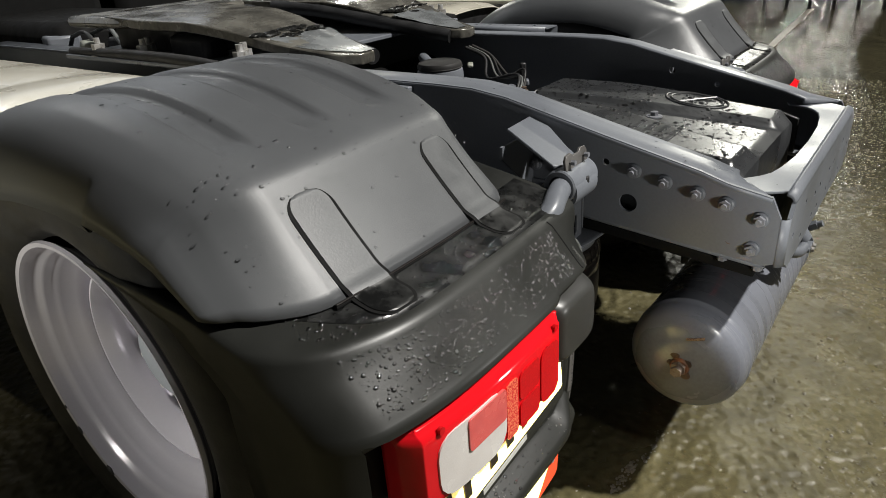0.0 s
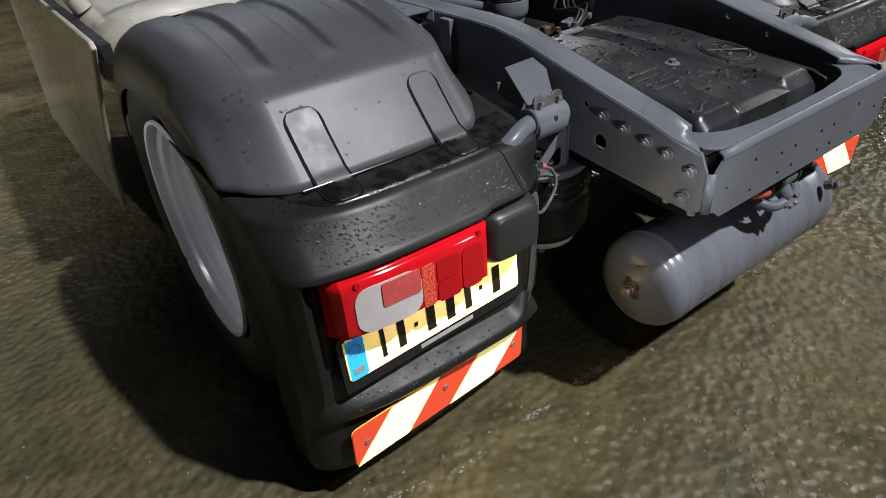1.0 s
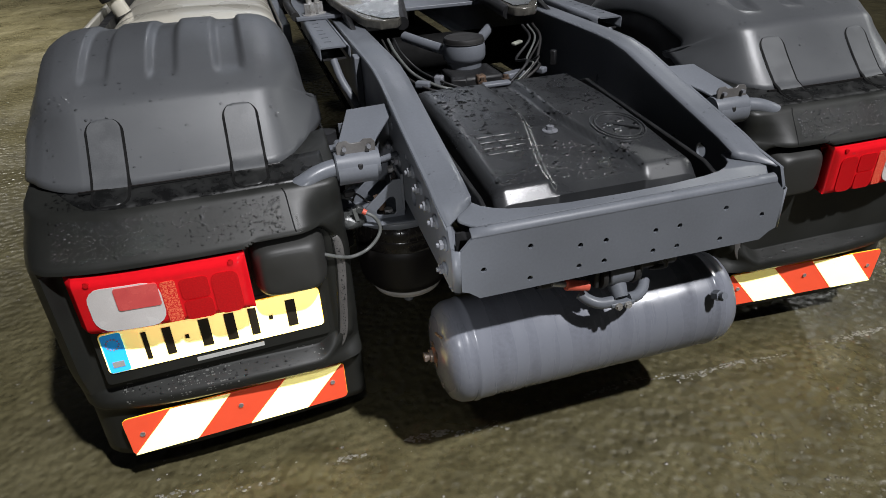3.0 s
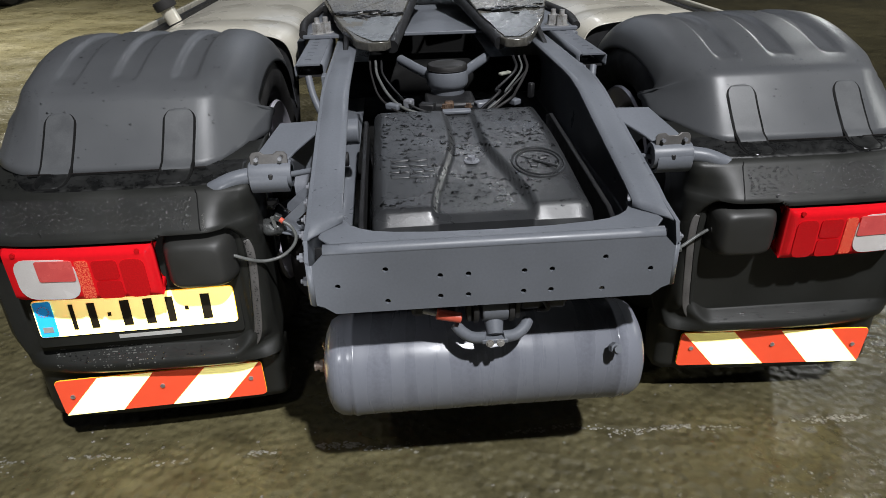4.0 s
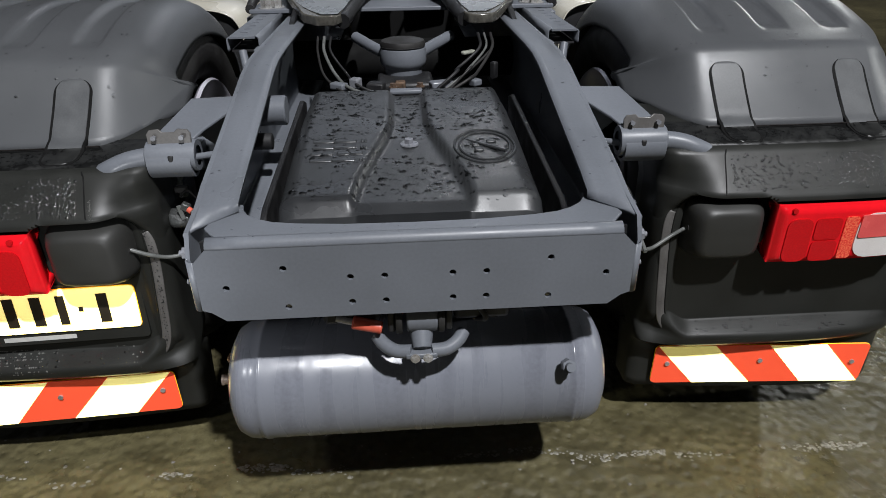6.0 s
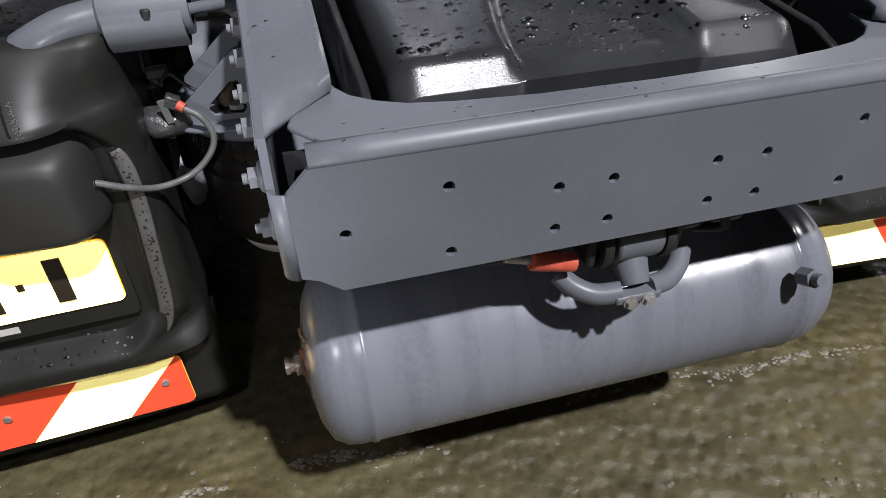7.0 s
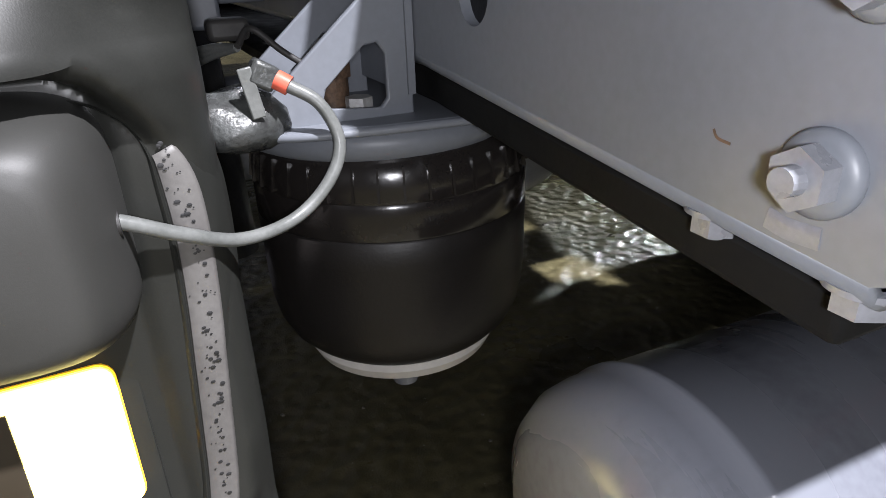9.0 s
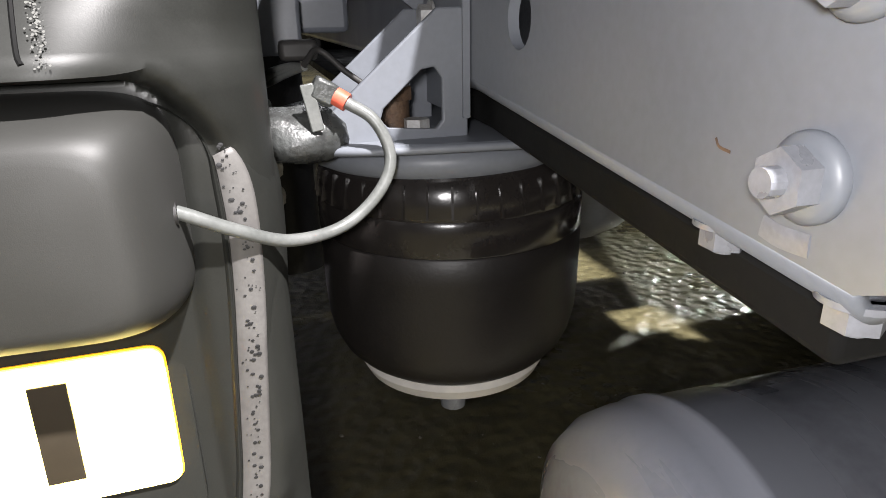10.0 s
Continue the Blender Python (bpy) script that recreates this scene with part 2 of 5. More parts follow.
def lathe(bm, profile, m, seg=48):
    """Turns (radius, height) pairs round the local z axis of m."""
    rings = []
    for r, h in profile:
        rings.append([bm.verts.new(m @ Vector((r * math.cos(a), r * math.sin(a), h))) for a in np.linspace(0, 2 * math.pi, seg, endpoint=False)])
    for a, b in zip(rings, rings[1:]):
        for i in range(seg):
            bm.faces.new((a[i], a[(i + 1) % seg], b[(i + 1) % seg], b[i]))
    if profile[0][0] < 0.02:
        bm.faces.new(rings[0][::-1])
    if profile[-1][0] < 0.02:
        bm.faces.new(rings[-1])
    return bm


def rounded(w, h, r, n=5, cx=0.0, cy=0.0):
    out = []
    for sx, sy, a0 in ((1, 1, 0), (-1, 1, 90), (-1, -1, 180), (1, -1, 270)):
        for k in range(n + 1):
            a = radians(a0 + 90 * k / n)
            out.append((cx + sx * (w / 2 - r) + r * math.cos(a), cy + sy * (h / 2 - r) + r * math.sin(a)))
    return out


def circle(cx, cy, r, n=14):
    return [(cx + r * math.cos(a), cy + r * math.sin(a)) for a in np.linspace(0, 2 * math.pi, n, endpoint=False)]


def plate(bm, outline, thick, m, holes=()):
    """A flat plate with holes through it: the outline lies in the local xy plane of m, the thickness goes to +z."""
    edges = []
    for loop in (outline, *holes):
        vs = [bm.verts.new((x, y, 0)) for x, y in loop]
        edges += [bm.edges.new((vs[i], vs[(i + 1) % len(vs)])) for i in range(len(vs))]
    faces = [f for f in bmesh.ops.triangle_fill(bm, use_beauty=True, use_dissolve=False, edges=edges, normal=(0, 0, 1))["geom"] if isinstance(f, bmesh.types.BMFace)]
    out = bmesh.ops.extrude_face_region(bm, geom=faces)["geom"]
    top = [v for v in out if isinstance(v, bmesh.types.BMVert)]
    bmesh.ops.translate(bm, vec=(0, 0, thick), verts=top)
    verts = {v for f in faces for v in f.verts} | set(top)
    bmesh.ops.transform(bm, matrix=m, verts=list(verts))
    return bm


def sheet(f, us, vs):
    bm = bmesh.new()
    rows = [[bm.verts.new(f(u, v)) for u in us] for v in vs]
    for a, b in zip(rows, rows[1:]):
        for i in range(len(us) - 1):
            bm.faces.new((a[i], a[i + 1], b[i + 1], b[i]))
    return bm


def smooth(a, b, x):
    t = min(1, max(0, (x - a) / (b - a)))
    return t * t * (3 - 2 * t)


XZ = Matrix(((1, 0, 0, 0), (0, 0, 1, 0), (0, 1, 0, 0), (0, 0, 0, 1)))     # local (x, y, z) to world (x, z, y)
YZ = Matrix(((0, 0, 1, 0), (1, 0, 0, 0), (0, 1, 0, 0), (0, 0, 0, 1)))     # local (x, y, z) to world (y, z, x)


def at(x=0.0, y=0.0, z=0.0):
    return Matrix.Translation((x, y, z))


def hexbolt(bm, at_, way, r=0.011, head=0.009, washer=True, stud=0.0, collar=1.55):
    way = Vector(way).normalized()
    p = Vector(at_)
    if washer:
        rod(bm, p, p + way * 0.0025, r * collar, seg=24)
        if collar > 1.8:
            rod(bm, p + way * 0.0025, p + way * 0.0075, r * collar * 0.96, r * 1.2, seg=24)
    rod(bm, p, p + way * (head + 0.0025), r * 1.15, seg=6)
    if stud:
        rod(bm, p, p + way * (head + stud), r * 0.6, r * 0.52, seg=14)
    return bm


# ---- ground ----
def ground_material():
    m = bpy.data.materials.new("wet_worn_concrete")
    m.use_nodes = True
    nt = m.node_tree
    p = nt.nodes["Principled BSDF"]
    co = nt.nodes.new("ShaderNodeTexCoord")

    def noise_tex(scale, detail=8.0, rough=0.6):
        n = nt.nodes.new("ShaderNodeTexNoise")
        n.inputs["Scale"].default_value, n.inputs["Detail"].default_value, n.inputs["Roughness"].default_value = scale, detail, rough
        nt.links.new(co.outputs["Object"], n.inputs["Vector"])
        return n

    def ramp(src, stops):
        r = nt.nodes.new("ShaderNodeValToRGB")
        r.color_ramp.elements[0].position, r.color_ramp.elements[0].color = stops[0][0], (*stops[0][1], 1)
        r.color_ramp.elements[1].position, r.color_ramp.elements[1].color = stops[-1][0], (*stops[-1][1], 1)
        for at_, c in stops[1:-1]:
            r.color_ramp.elements.new(at_).color = (*c, 1)
        nt.links.new(src, r.inputs["Fac"])
        return r

    broad, mid, fine, grit = noise_tex(0.9, 5), noise_tex(7, 8), noise_tex(55, 6), noise_tex(260, 3)
    tone = ramp(mid.outputs["Fac"], [(0.30, (0.077, 0.067, 0.033)), (0.5, (0.114, 0.100, 0.051)), (0.72, (0.144, 0.128, 0.069))])
    patch = ramp(broad.outputs["Fac"], [(0.38, (0.82, 0.82, 0.82)), (0.62, (1.10, 1.10, 1.10))])
    speck = ramp(fine.outputs["Fac"], [(0.30, (0.74, 0.74, 0.72)), (0.5, (1.0, 1.0, 1.0)), (0.70, (1.15, 1.15, 1.13))])
    stain = ramp(noise_tex(3.3, 4).outputs["Fac"], [(0.32, (0.62, 0.61, 0.59)), (0.44, (0.96, 0.96, 0.96)), (1.0, (1, 1, 1))])
    last = tone
    for other in (patch, speck, stain):
        mul = nt.nodes.new("ShaderNodeMix")
        mul.data_type, mul.blend_type = "RGBA", "MULTIPLY"
        mul.inputs["Factor"].default_value = 1.0
        nt.links.new(last.outputs[0] if last is tone else last.outputs[2], mul.inputs[6])
        nt.links.new(other.outputs[0], mul.inputs[7])
        last = mul
    # damp only scales the base colour down towards +x
    damp, darken = nt.nodes.new("ShaderNodeMapRange"), nt.nodes.new("ShaderNodeMix")
    darken.data_type, darken.blend_type = "RGBA", "MULTIPLY"
    darken.inputs["Factor"].default_value = 1.0
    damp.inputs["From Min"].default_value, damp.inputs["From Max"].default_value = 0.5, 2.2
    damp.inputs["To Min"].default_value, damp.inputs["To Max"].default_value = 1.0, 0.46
    nt.links.new(last.outputs[2], darken.inputs[6])
    nt.links.new(damp.outputs["Result"], darken.inputs[7])
    nt.links.new(darken.outputs[2], p.inputs["Base Color"])
    wet = ramp(noise_tex(1.7, 6).outputs["Fac"], [(0.38, (0.50, 0.50, 0.50)), (0.62, (0.20, 0.20, 0.20))])
    p.inputs["Specular IOR Level"].default_value = 0.55
    sep, side = nt.nodes.new("ShaderNodeSeparateXYZ"), nt.nodes.new("ShaderNodeMapRange")
    side.inputs["From Min"].default_value, side.inputs["From Max"].default_value = 0.7, 2.6
    side.inputs["To Min"].default_value, side.inputs["To Max"].default_value = 1.0, 0.36
    nt.links.new(co.outputs["Object"], sep.inputs[0])
    nt.links.new(sep.outputs["X"], side.inputs["Value"])
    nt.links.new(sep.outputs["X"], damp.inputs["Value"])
    gloss = nt.nodes.new("ShaderNodeMath")
    gloss.operation = "MULTIPLY"
    nt.links.new(wet.outputs[0], gloss.inputs[0])
    nt.links.new(side.outputs["Result"], gloss.inputs[1])
    nt.links.new(gloss.outputs[0], p.inputs["Roughness"])
    stones = nt.nodes.new("ShaderNodeTexVoronoi")
    stones.inputs["Scale"].default_value = 34
    stones.feature = "SMOOTH_F1"
    nt.links.new(co.outputs["Object"], stones.inputs["Vector"])
    pits = nt.nodes.new("ShaderNodeMapRange")
    pits.inputs["From Min"].default_value, pits.inputs["From Max"].default_value = 0.2, 1.2
    pits.inputs["To Min"].default_value, pits.inputs["To Max"].default_value = 0.03, 1.0
    nt.links.new(sep.outputs["X"], pits.inputs["Value"])
    normal = None
    for src, strength, distance in ((mid.outputs["Fac"], 0.06, 0.012), (fine.outputs["Fac"], 0.16, 0.010), (stones.outputs["Distance"], 0.4, 0.034), (grit.outputs["Fac"], 0.45, 0.003)):
        bp = nt.nodes.new("ShaderNodeBump")
        bp.inputs["Strength"].default_value, bp.inputs["Distance"].default_value = strength, distance
        if src is stones.outputs["Distance"]:
            nt.links.new(pits.outputs["Result"], bp.inputs["Strength"])
        nt.links.new(src, bp.inputs["Height"])
        if normal is not None:
            nt.links.new(normal, bp.inputs["Normal"])
        normal = bp.outputs["Normal"]
    nt.links.new(normal, p.inputs["Normal"])
    return m


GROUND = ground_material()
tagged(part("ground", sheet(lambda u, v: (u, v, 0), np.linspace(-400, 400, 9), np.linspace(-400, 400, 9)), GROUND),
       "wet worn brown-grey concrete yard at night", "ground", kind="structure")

# ---- the truck: everything on it hangs on one empty ----
truck = tagged(new("truck_tractor"), "grey truck chassis rear with black plastic mudguards, wet from rain", "truck")

# mudguard cap: an arch over the twin tyres
CAP_LINE = [Vector((0, 0.430 + 0.128 * k / 9 + 0.006 * math.sin(math.pi * k / 9), 0.830 + 0.144 * k / 9)) for k in range(10)]
CAP_LINE += [Vector((0, 0.558, 0.974)) * (1 - k) ** 2 + Vector((0, 0.568, 0.987)) * 2 * k * (1 - k) + Vector((0, 0.588, 0.995)) * k ** 2 for k in (0.25, 0.5, 0.75)]
CAP_LINE += spline([(0, y, z) for y, z in ((0.588, 0.995), (0.65, 1.019), (0.73, 1.045), (0.83, 1.069), (0.95, 1.082), (1.10, 1.074), (1.25, 1.040), (1.38, 0.975), (1.48, 0.875), (1.54, 0.75))], 5)


def cross(x0, x1, r0, r1, l0, l1, flat=22, arc=7):
    """Stations across a moulded shell: x and the depth behind its face, with rounded edges and skirts."""
    out = [(x0, r0 + l0 * (1 - k / 3)) for k in range(3)]
    out += [(x0 + r0 * (1 - math.cos(a)), r0 * (1 - math.sin(a))) for a in np.linspace(0, math.pi / 2, arc)]
    out += [(x, 0.0) for x in np.linspace(x0 + r0, x1 - r1, flat)[1:-1]]
    out += [(x1 - r1 * (1 - math.cos(a)), r1 * (1 - math.sin(a))) for a in np.linspace(math.pi / 2, 0, arc)]
    return out + [(x1, r1 + l1 * k / 3) for k in (1, 2, 3)]


CAP_TURN = math.atan2((CAP_LINE[27] - CAP_LINE[25]).y, (CAP_LINE[27] - CAP_LINE[25]).z)


def cap_point(xd, i, lift=0.0):
    x, d = xd
    p = CAP_LINE[i]
    way = (CAP_LINE[min(i + 1, len(CAP_LINE) - 1)] - CAP_LINE[max(i - 1, 0)]).normalized()
    n = Vector((0, -way.z, way.y))
    if i < 26:
        turn = CAP_TURN * smooth(-1, 27, i)
        n = Vector((0, -math.cos(turn), math.sin(turn)))
    crown = 0.016 * ((x - 0.926) / 0.326) ** 2 + 0.005 * smooth(0.22, 0.14, abs(x - 0.91)) * smooth(0.57, 0.66, p.y) * smooth(1.35, 1.1, p.y)
    for c in (0.765, 0.925, 1.085):
        crown += 0.014 * smooth(0.040, 0.022, abs(x - c)) * smooth(0.625, 0.70, p.y) * smooth(1.30, 1.15, p.y)
    return Vector((x, p.y, p.z)) - n * (d + crown - lift)


# the edges in x and depth: wide soft corners beside the face, tighter ones beside the top
SOFT = ((1.125, 0.0), (1.150, 0.006), (1.172, 0.015), (1.190, 0.025), (1.207, 0.035), (1.222, 0.046), (1.234, 0.062), (1.243, 0.084), (1.250, 0.110), (1.254, 0.140), (1.256, 0.165))
CRISP = ((1.125, 0.0), (1.160, 0.0), (1.184, 0.001), (1.198, 0.005), (1.213, 0.012), (1.227, 0.020), (1.239, 0.031), (1.250, 0.050), (1.257, 0.074), (1.263, 0.105), (1.267, 0.140))
SOFT_IN = ((0.556, 0.215), (0.566, 0.180), (0.580, 0.145), (0.596, 0.112), (0.614, 0.082), (0.632, 0.056), (0.650, 0.034), (0.668, 0.017), (0.686, 0.006), (0.704, 0.001), (0.720, 0.0))
CRISP_IN = ((0.588, 0.098), (0.590, 0.088), (0.593, 0.077), (0.597, 0.065), (0.602, 0.053), (0.609, 0.041), (0.620, 0.028), (0.640, 0.013), (0.662, 0.005), (0.690, 0.001), (0.720, 0.0))
cap_cross = [("in", k) for k in range(11)] + [(x, 0.0) for x in np.linspace(0.72, 1.125, 66)[1:-1]] + [("out", k) for k in range(11)]


def cap_shell(u, v):
    if isinstance(u[0], str):
        w = smooth(0.54, 0.68, CAP_LINE[v].y)
        face_edge, top_edge = (SOFT, CRISP) if u[0] == "out" else (SOFT_IN, CRISP_IN)
        edge = u[1]
        u = tuple(a * (1 - w) + c * w for a, c in zip(face_edge[u[1]], top_edge[u[1]]))
        if face_edge is SOFT and edge > 6 and v < 26:
            lip = Vector((1.262, np.interp(v, (0, 9, 13, 20, 26), (0.560, 0.645, 0.690, 0.765, 0.835)), np.interp(v, (0, 9, 13, 20, 26), (0.838, 0.890, 0.905, 0.918, 0.925))))
            shoulder, t = cap_shell(("out", 6), v), (edge - 6) / 4
            return Vector((shoulder.x + (lip.x - shoulder.x) * math.sin(t * math.pi / 2), *shoulder.lerp(lip, t).yz))
    p, q = cap_point(u, v), CAP_LINE[v]
    # rounded upper outer corner, and lower corners that curve up
    p.x -= 0.020 * smooth(1.07, 1.25, u[0]) * smooth(0.80, 1.0, q.z) * smooth(1.05, 0.60, q.y)
    if v < 8:
        rise = (0.020 * smooth(0.70, 0.58, u[0]) ** 2 + 0.010 * smooth(1.12, 1.25, u[0]) ** 2) * (1 - v / 8)
        p += Vector((0, 0.45, 0.89)) * rise
    return p


caps = both("mudguard_cap", sheet(cap_shell, cap_cross, range(len(CAP_LINE))), CAP, truck,
            label="matt charcoal plastic mudguard top with three shallow ribs", thick=0.005, sharp=40)

# lamp carrier below the cap
BODY_LINE = [(0.56, 0.846), (0.46, 0.8285), (0.400, 0.8165), (0.3575, 0.8081), (0.352, 0.8070), (0.343, 0.8045), (0.337, 0.7995), (0.3335, 0.7951), (0.316, 0.773), (0.296, 0.747),
             (0.281, 0.728), (0.276, 0.723), (0.2745, 0.7215), (0.2725, 0.7185), (0.271, 0.716), (0.270, 0.713)]
BODY_LINE += [(0.268 + 0.034 * smooth(0.45, 0.31, z), z) for z in np.linspace(0.708, 0.318, 100)] + [(0.303, 0.308), (0.308, 0.300), (0.318, 0.292), (0.325, 0.284), (0.327, 0.270)]
BODY_LINE += [(0.328, z) for z in np.linspace(0.24, 0.125, 6)]
BODY_IN, BODY_OUT = 0.568, 1.256


def bow(x, z=0.8):
    """How far the carrier's back curves forward towards its ends."""
    side = abs((x - 0.912) / 0.344) ** 3.2
    return side * (0.050 + 0.040 * smooth(0.735, 0.79, z)) if x > 0.912 else side * 0.014



def body_point(xd, i, lift=0.0):
    x, d = xd
    y, z = BODY_LINE[i]
    y += bow(x, z)
    # the inner end of the band swings back and runs down as the rim of the recess
    y += 0.060 * smooth(0.80, 0.725, z) * smooth(0.69, 0.57, x) ** 1.3 * smooth(0.28, 0.34, z)
    if z > 0.30:
        low = 0.325 + 0.03 * smooth(0.70, 0.62, x) ** 2
        high = 0.709 + 0.011 * smooth(0.81, 0.77, x) - 0.034 * smooth(0.640, 0.588, x) ** 2
        inside = smooth(1.226, 1.205, x) * smooth(0.578, 0.592, x) * min(1.0, max(0.0, (z - low) / 0.03)) * smooth(high + 0.002, high - 0.004 - 0.022 * smooth(0.65, 0.61, x), z)
        y += (0.345 - 0.005 * smooth(0.63, 0.615, x) - y) * inside
    # below the fold the skin falls back towards the inner end, behind the marker board
    y += 0.0385 * min(1.0, max(0.0, (1.185 - x) / 0.565)) * smooth(0.300, 0.276, z)
    slack = d * (0.55 + 0.45 * smooth(0.1, 0.6, z))
    return Vector((x, y + slack - lift * (0.0 if z > 0.795 else 1.0), z + (lift if z > 0.74 else 0)))


body_cross = cross(BODY_IN, BODY_OUT, 0.030, 0.060, 0.12, 0.16, flat=84)
body_cross = [c for c in body_cross if not 0.575 < c[0] < 0.70] + [(x, max(0.0, 0.030 - math.sqrt(max(0.0, 0.0009 - max(0.0, 0.598 - x) ** 2)))) for x in np.linspace(0.576, 0.70, 44)]
body_cross = [c for c in body_cross if c[0] <= 0.575] + sorted(c for c in body_cross if 0.575 < c[0] < 1.19) + [c for c in body_cross if c[0] >= 1.19]
bodies = both("lamp_carrier", sheet(lambda u, v: body_point(u, v), body_cross, range(len(BODY_LINE))), BLACK, truck,
              label="black plastic rear lamp carrier with beaded rain water", thick=0.005, sharp=60)

# wet shelf skin between the crease and the cap
def ledge_z(y):
    return 0.8092 + 0.2 * (y - 0.338)


def shelf_point(u, v):
    y = 0.352 + 0.084 * smooth(1.075, 1.212, u) ** 1.5
    y += (0.462 - y) * v
    return (u, y + bow(u), ledge_z(y) + 0.001)


shelf = sheet(shelf_point, np.linspace(0.590, 1.212, 60), np.linspace(0, 1, 6))
both("wet_shelf", shelf, WETBLACK, bodies[0], bodies[1], label="wet shiny ledge", thick=0.002)


both("band_seam", hose(bmesh.new(), [body_point((0.697 - 0.0024 * (k - 5), 0), k) + Vector((0, -0.0036, 0.0030)) for k in range(5, 12)], 0.0016, 6, 3), SEAM_SHADE, bodies[0], bodies[1])
across = np.linspace(0.690, 1.130, 24)
# black bead that draws the shaded gap below the cap
both("cap_gap_shade", hose(bmesh.new(), [cap_point((x, 0), 0) + Vector((0, -0.0030, -0.0010)) for x in across], 0.0042, 8, 2), SEAM_SHADE, caps[0], caps[1])
both("cap_lip", hose(bmesh.new(), [cap_point((x, 0), 0) + Vector((0, -0.0055, 0.0030)) for x in across], 0.0016, 8, 2), BELLOWS, caps[0], caps[1])

# rubber straps that hold the cap: flush on its face, the tongue flat on the ledge
def strap_mesh(xc, width, lift, thick, grow=0.0, first=0, last=None):
    half, n = width / 2, 4

    def column(x):
        pts = [Vector((x, y + bow(x) * 0.6, ledge_z(y) + lift_)) for y, lift_ in ((0.362 - grow, 0.001), (0.382, 0.001), (0.402, 0.001), (0.418, 0.0025), (0.429, 0.009))]
        pts += [cap_point((x, 0), i) for i in range(1, 9)]
        return spline(pts, n)

    centre = column(xc)
    run = [0.0]
    for a, b in zip(centre, centre[1:]):
        run.append(run[-1] + (b - a).length)
    r = half * 0.85

    def f(u, v):
        s = min(run[v], run[-1] - run[v])
        w = half - r + math.sqrt(max(0.0, r * r - max(0.0, r - s) ** 2))
        line = column(xc + u * w)
        way = (line[min(v + 1, len(line) - 1)] - line[max(v - 1, 0)]).normalized()
        low = abs(u) > 0.99 or v in (0, len(line) - 1)
        return line[v] + Vector((0, -way.z, way.y)) * (lift - (thick if low else 0))
    return sheet(f, (-1, -0.96, -0.5, 0, 0.5, 0.96, 1), range(len(centre))[first:last])


for xc in (0.760, 1.062):
    both("strap_groove", strap_mesh(xc, 0.087, 0.0012, 0.006, 0.005), SEAM_SHADE, caps[0], caps[1])
    both("strap_tongue", strap_mesh(xc, 0.074, 0.0026, 0.004, 0, 0, 15), WETBLACK, caps[0], caps[1], sharp=50)
    both("strap", strap_mesh(xc, 0.074, 0.0026, 0.004, 0, 14), STRAP, caps[0], caps[1], label="worn grey rubber hold-down strap", sharp=50)

# tail lamps
LX0, LX1, LZ0, LZ1 = 0.803, 1.185, 0.558, 0.703


def lens_face(x0, x1, z0, z1, y, r=0.012, thick=0.004):
    return plate(bmesh.new(), rounded(x1 - x0, z1 - z0, r, 4, (x0 + x1) / 2, (z0 + z1) / 2), thick, at(0, y, 0) @ XZ)


def wrap(x, y):
    return y + 0.050 * abs((x - 0.912) / 0.344) ** 3.2 * (1.0 if x > 0.912 else 0.3)


def bent(bm):
    """Bends a flat lamp part round the corner of the carrier."""
    bmesh.ops.subdivide_edges(bm, edges=[e for e in bm.edges if abs(e.verts[0].co.x - e.verts[1].co.x) > 0.08], cuts=3)
    for v in bm.verts:
        v.co.y = wrap(v.co.x, v.co.y)
    return bm


def lens_body():
    def f(u, v):
        xs, zs = LX0 + (LX1 - LX0) * u, LZ0 + (LZ1 - LZ0) * v
        edge = min(u * (LX1 - LX0), (1 - u) * (LX1 - LX0) * 2.0, v * (LZ1 - LZ0), (1 - v) * (LZ1 - LZ0))
        y = 0.252 + 0.014 * (1 - smooth(0, 0.016, edge)) + 1.35 * max(0.0, 0.024 - (1 - u) * (LX1 - LX0))
        return (xs, wrap(xs, y), zs)
    us = np.concatenate(([0, 0.005, 0.015, 0.03, 0.05], np.linspace(0.1, 0.9, 17), [0.925, 0.934, 0.937, 0.940, 0.950, 0.975, 0.985, 0.995, 1]))
    vs = np.concatenate(([0, 0.02, 0.05, 0.09], np.linspace(0.15, 0.85, 6), [0.91, 0.95, 0.98, 1]))
    return sheet(f, us, vs)


lamps = both("tail_light", lens_body(), RED, truck, label="red tail light with a clear reversing section", thick=0.06, offset=-1, sharp=60)
for name, mat_, x0, x1, z0, z1, r in (
        ("brake_cell", REDDARK, 0.826, 0.884, 0.566, 0.672, 0.018), ("brake_cell", REDDARK, 0.890, 0.950, 0.620, 0.672, 0.010), ("brake_cell", REDDARK, 0.890, 0.950, 0.566, 0.616, 0.010),
        ("sparkle_cell", AMBER, 0.957, 0.988, 0.570, 0.674, 0.006), ("reverse_lens", CLEAR, 0.990, 1.140, 0.570, 0.680, 0.034),
        ("rose_cell", PINK, 0.993, 1.082, 0.621, 0.677, 0.006)):
    step = {"rose_cell": 0.0025}.get(name, 0.0)
    both(name, bent(lens_face(x0, x1, z0, z1, 0.2495 - step, r)), mat_, lamps[0], lamps[1])
for x in (0.835, 1.130):
    both("screw", rod(bmesh.new(), (x, wrap(x, 0.255), 0.692), (x, wrap(x, 0.249), 0.692), 0.006, seg=12), REDDARK, lamps[0], lamps[1])

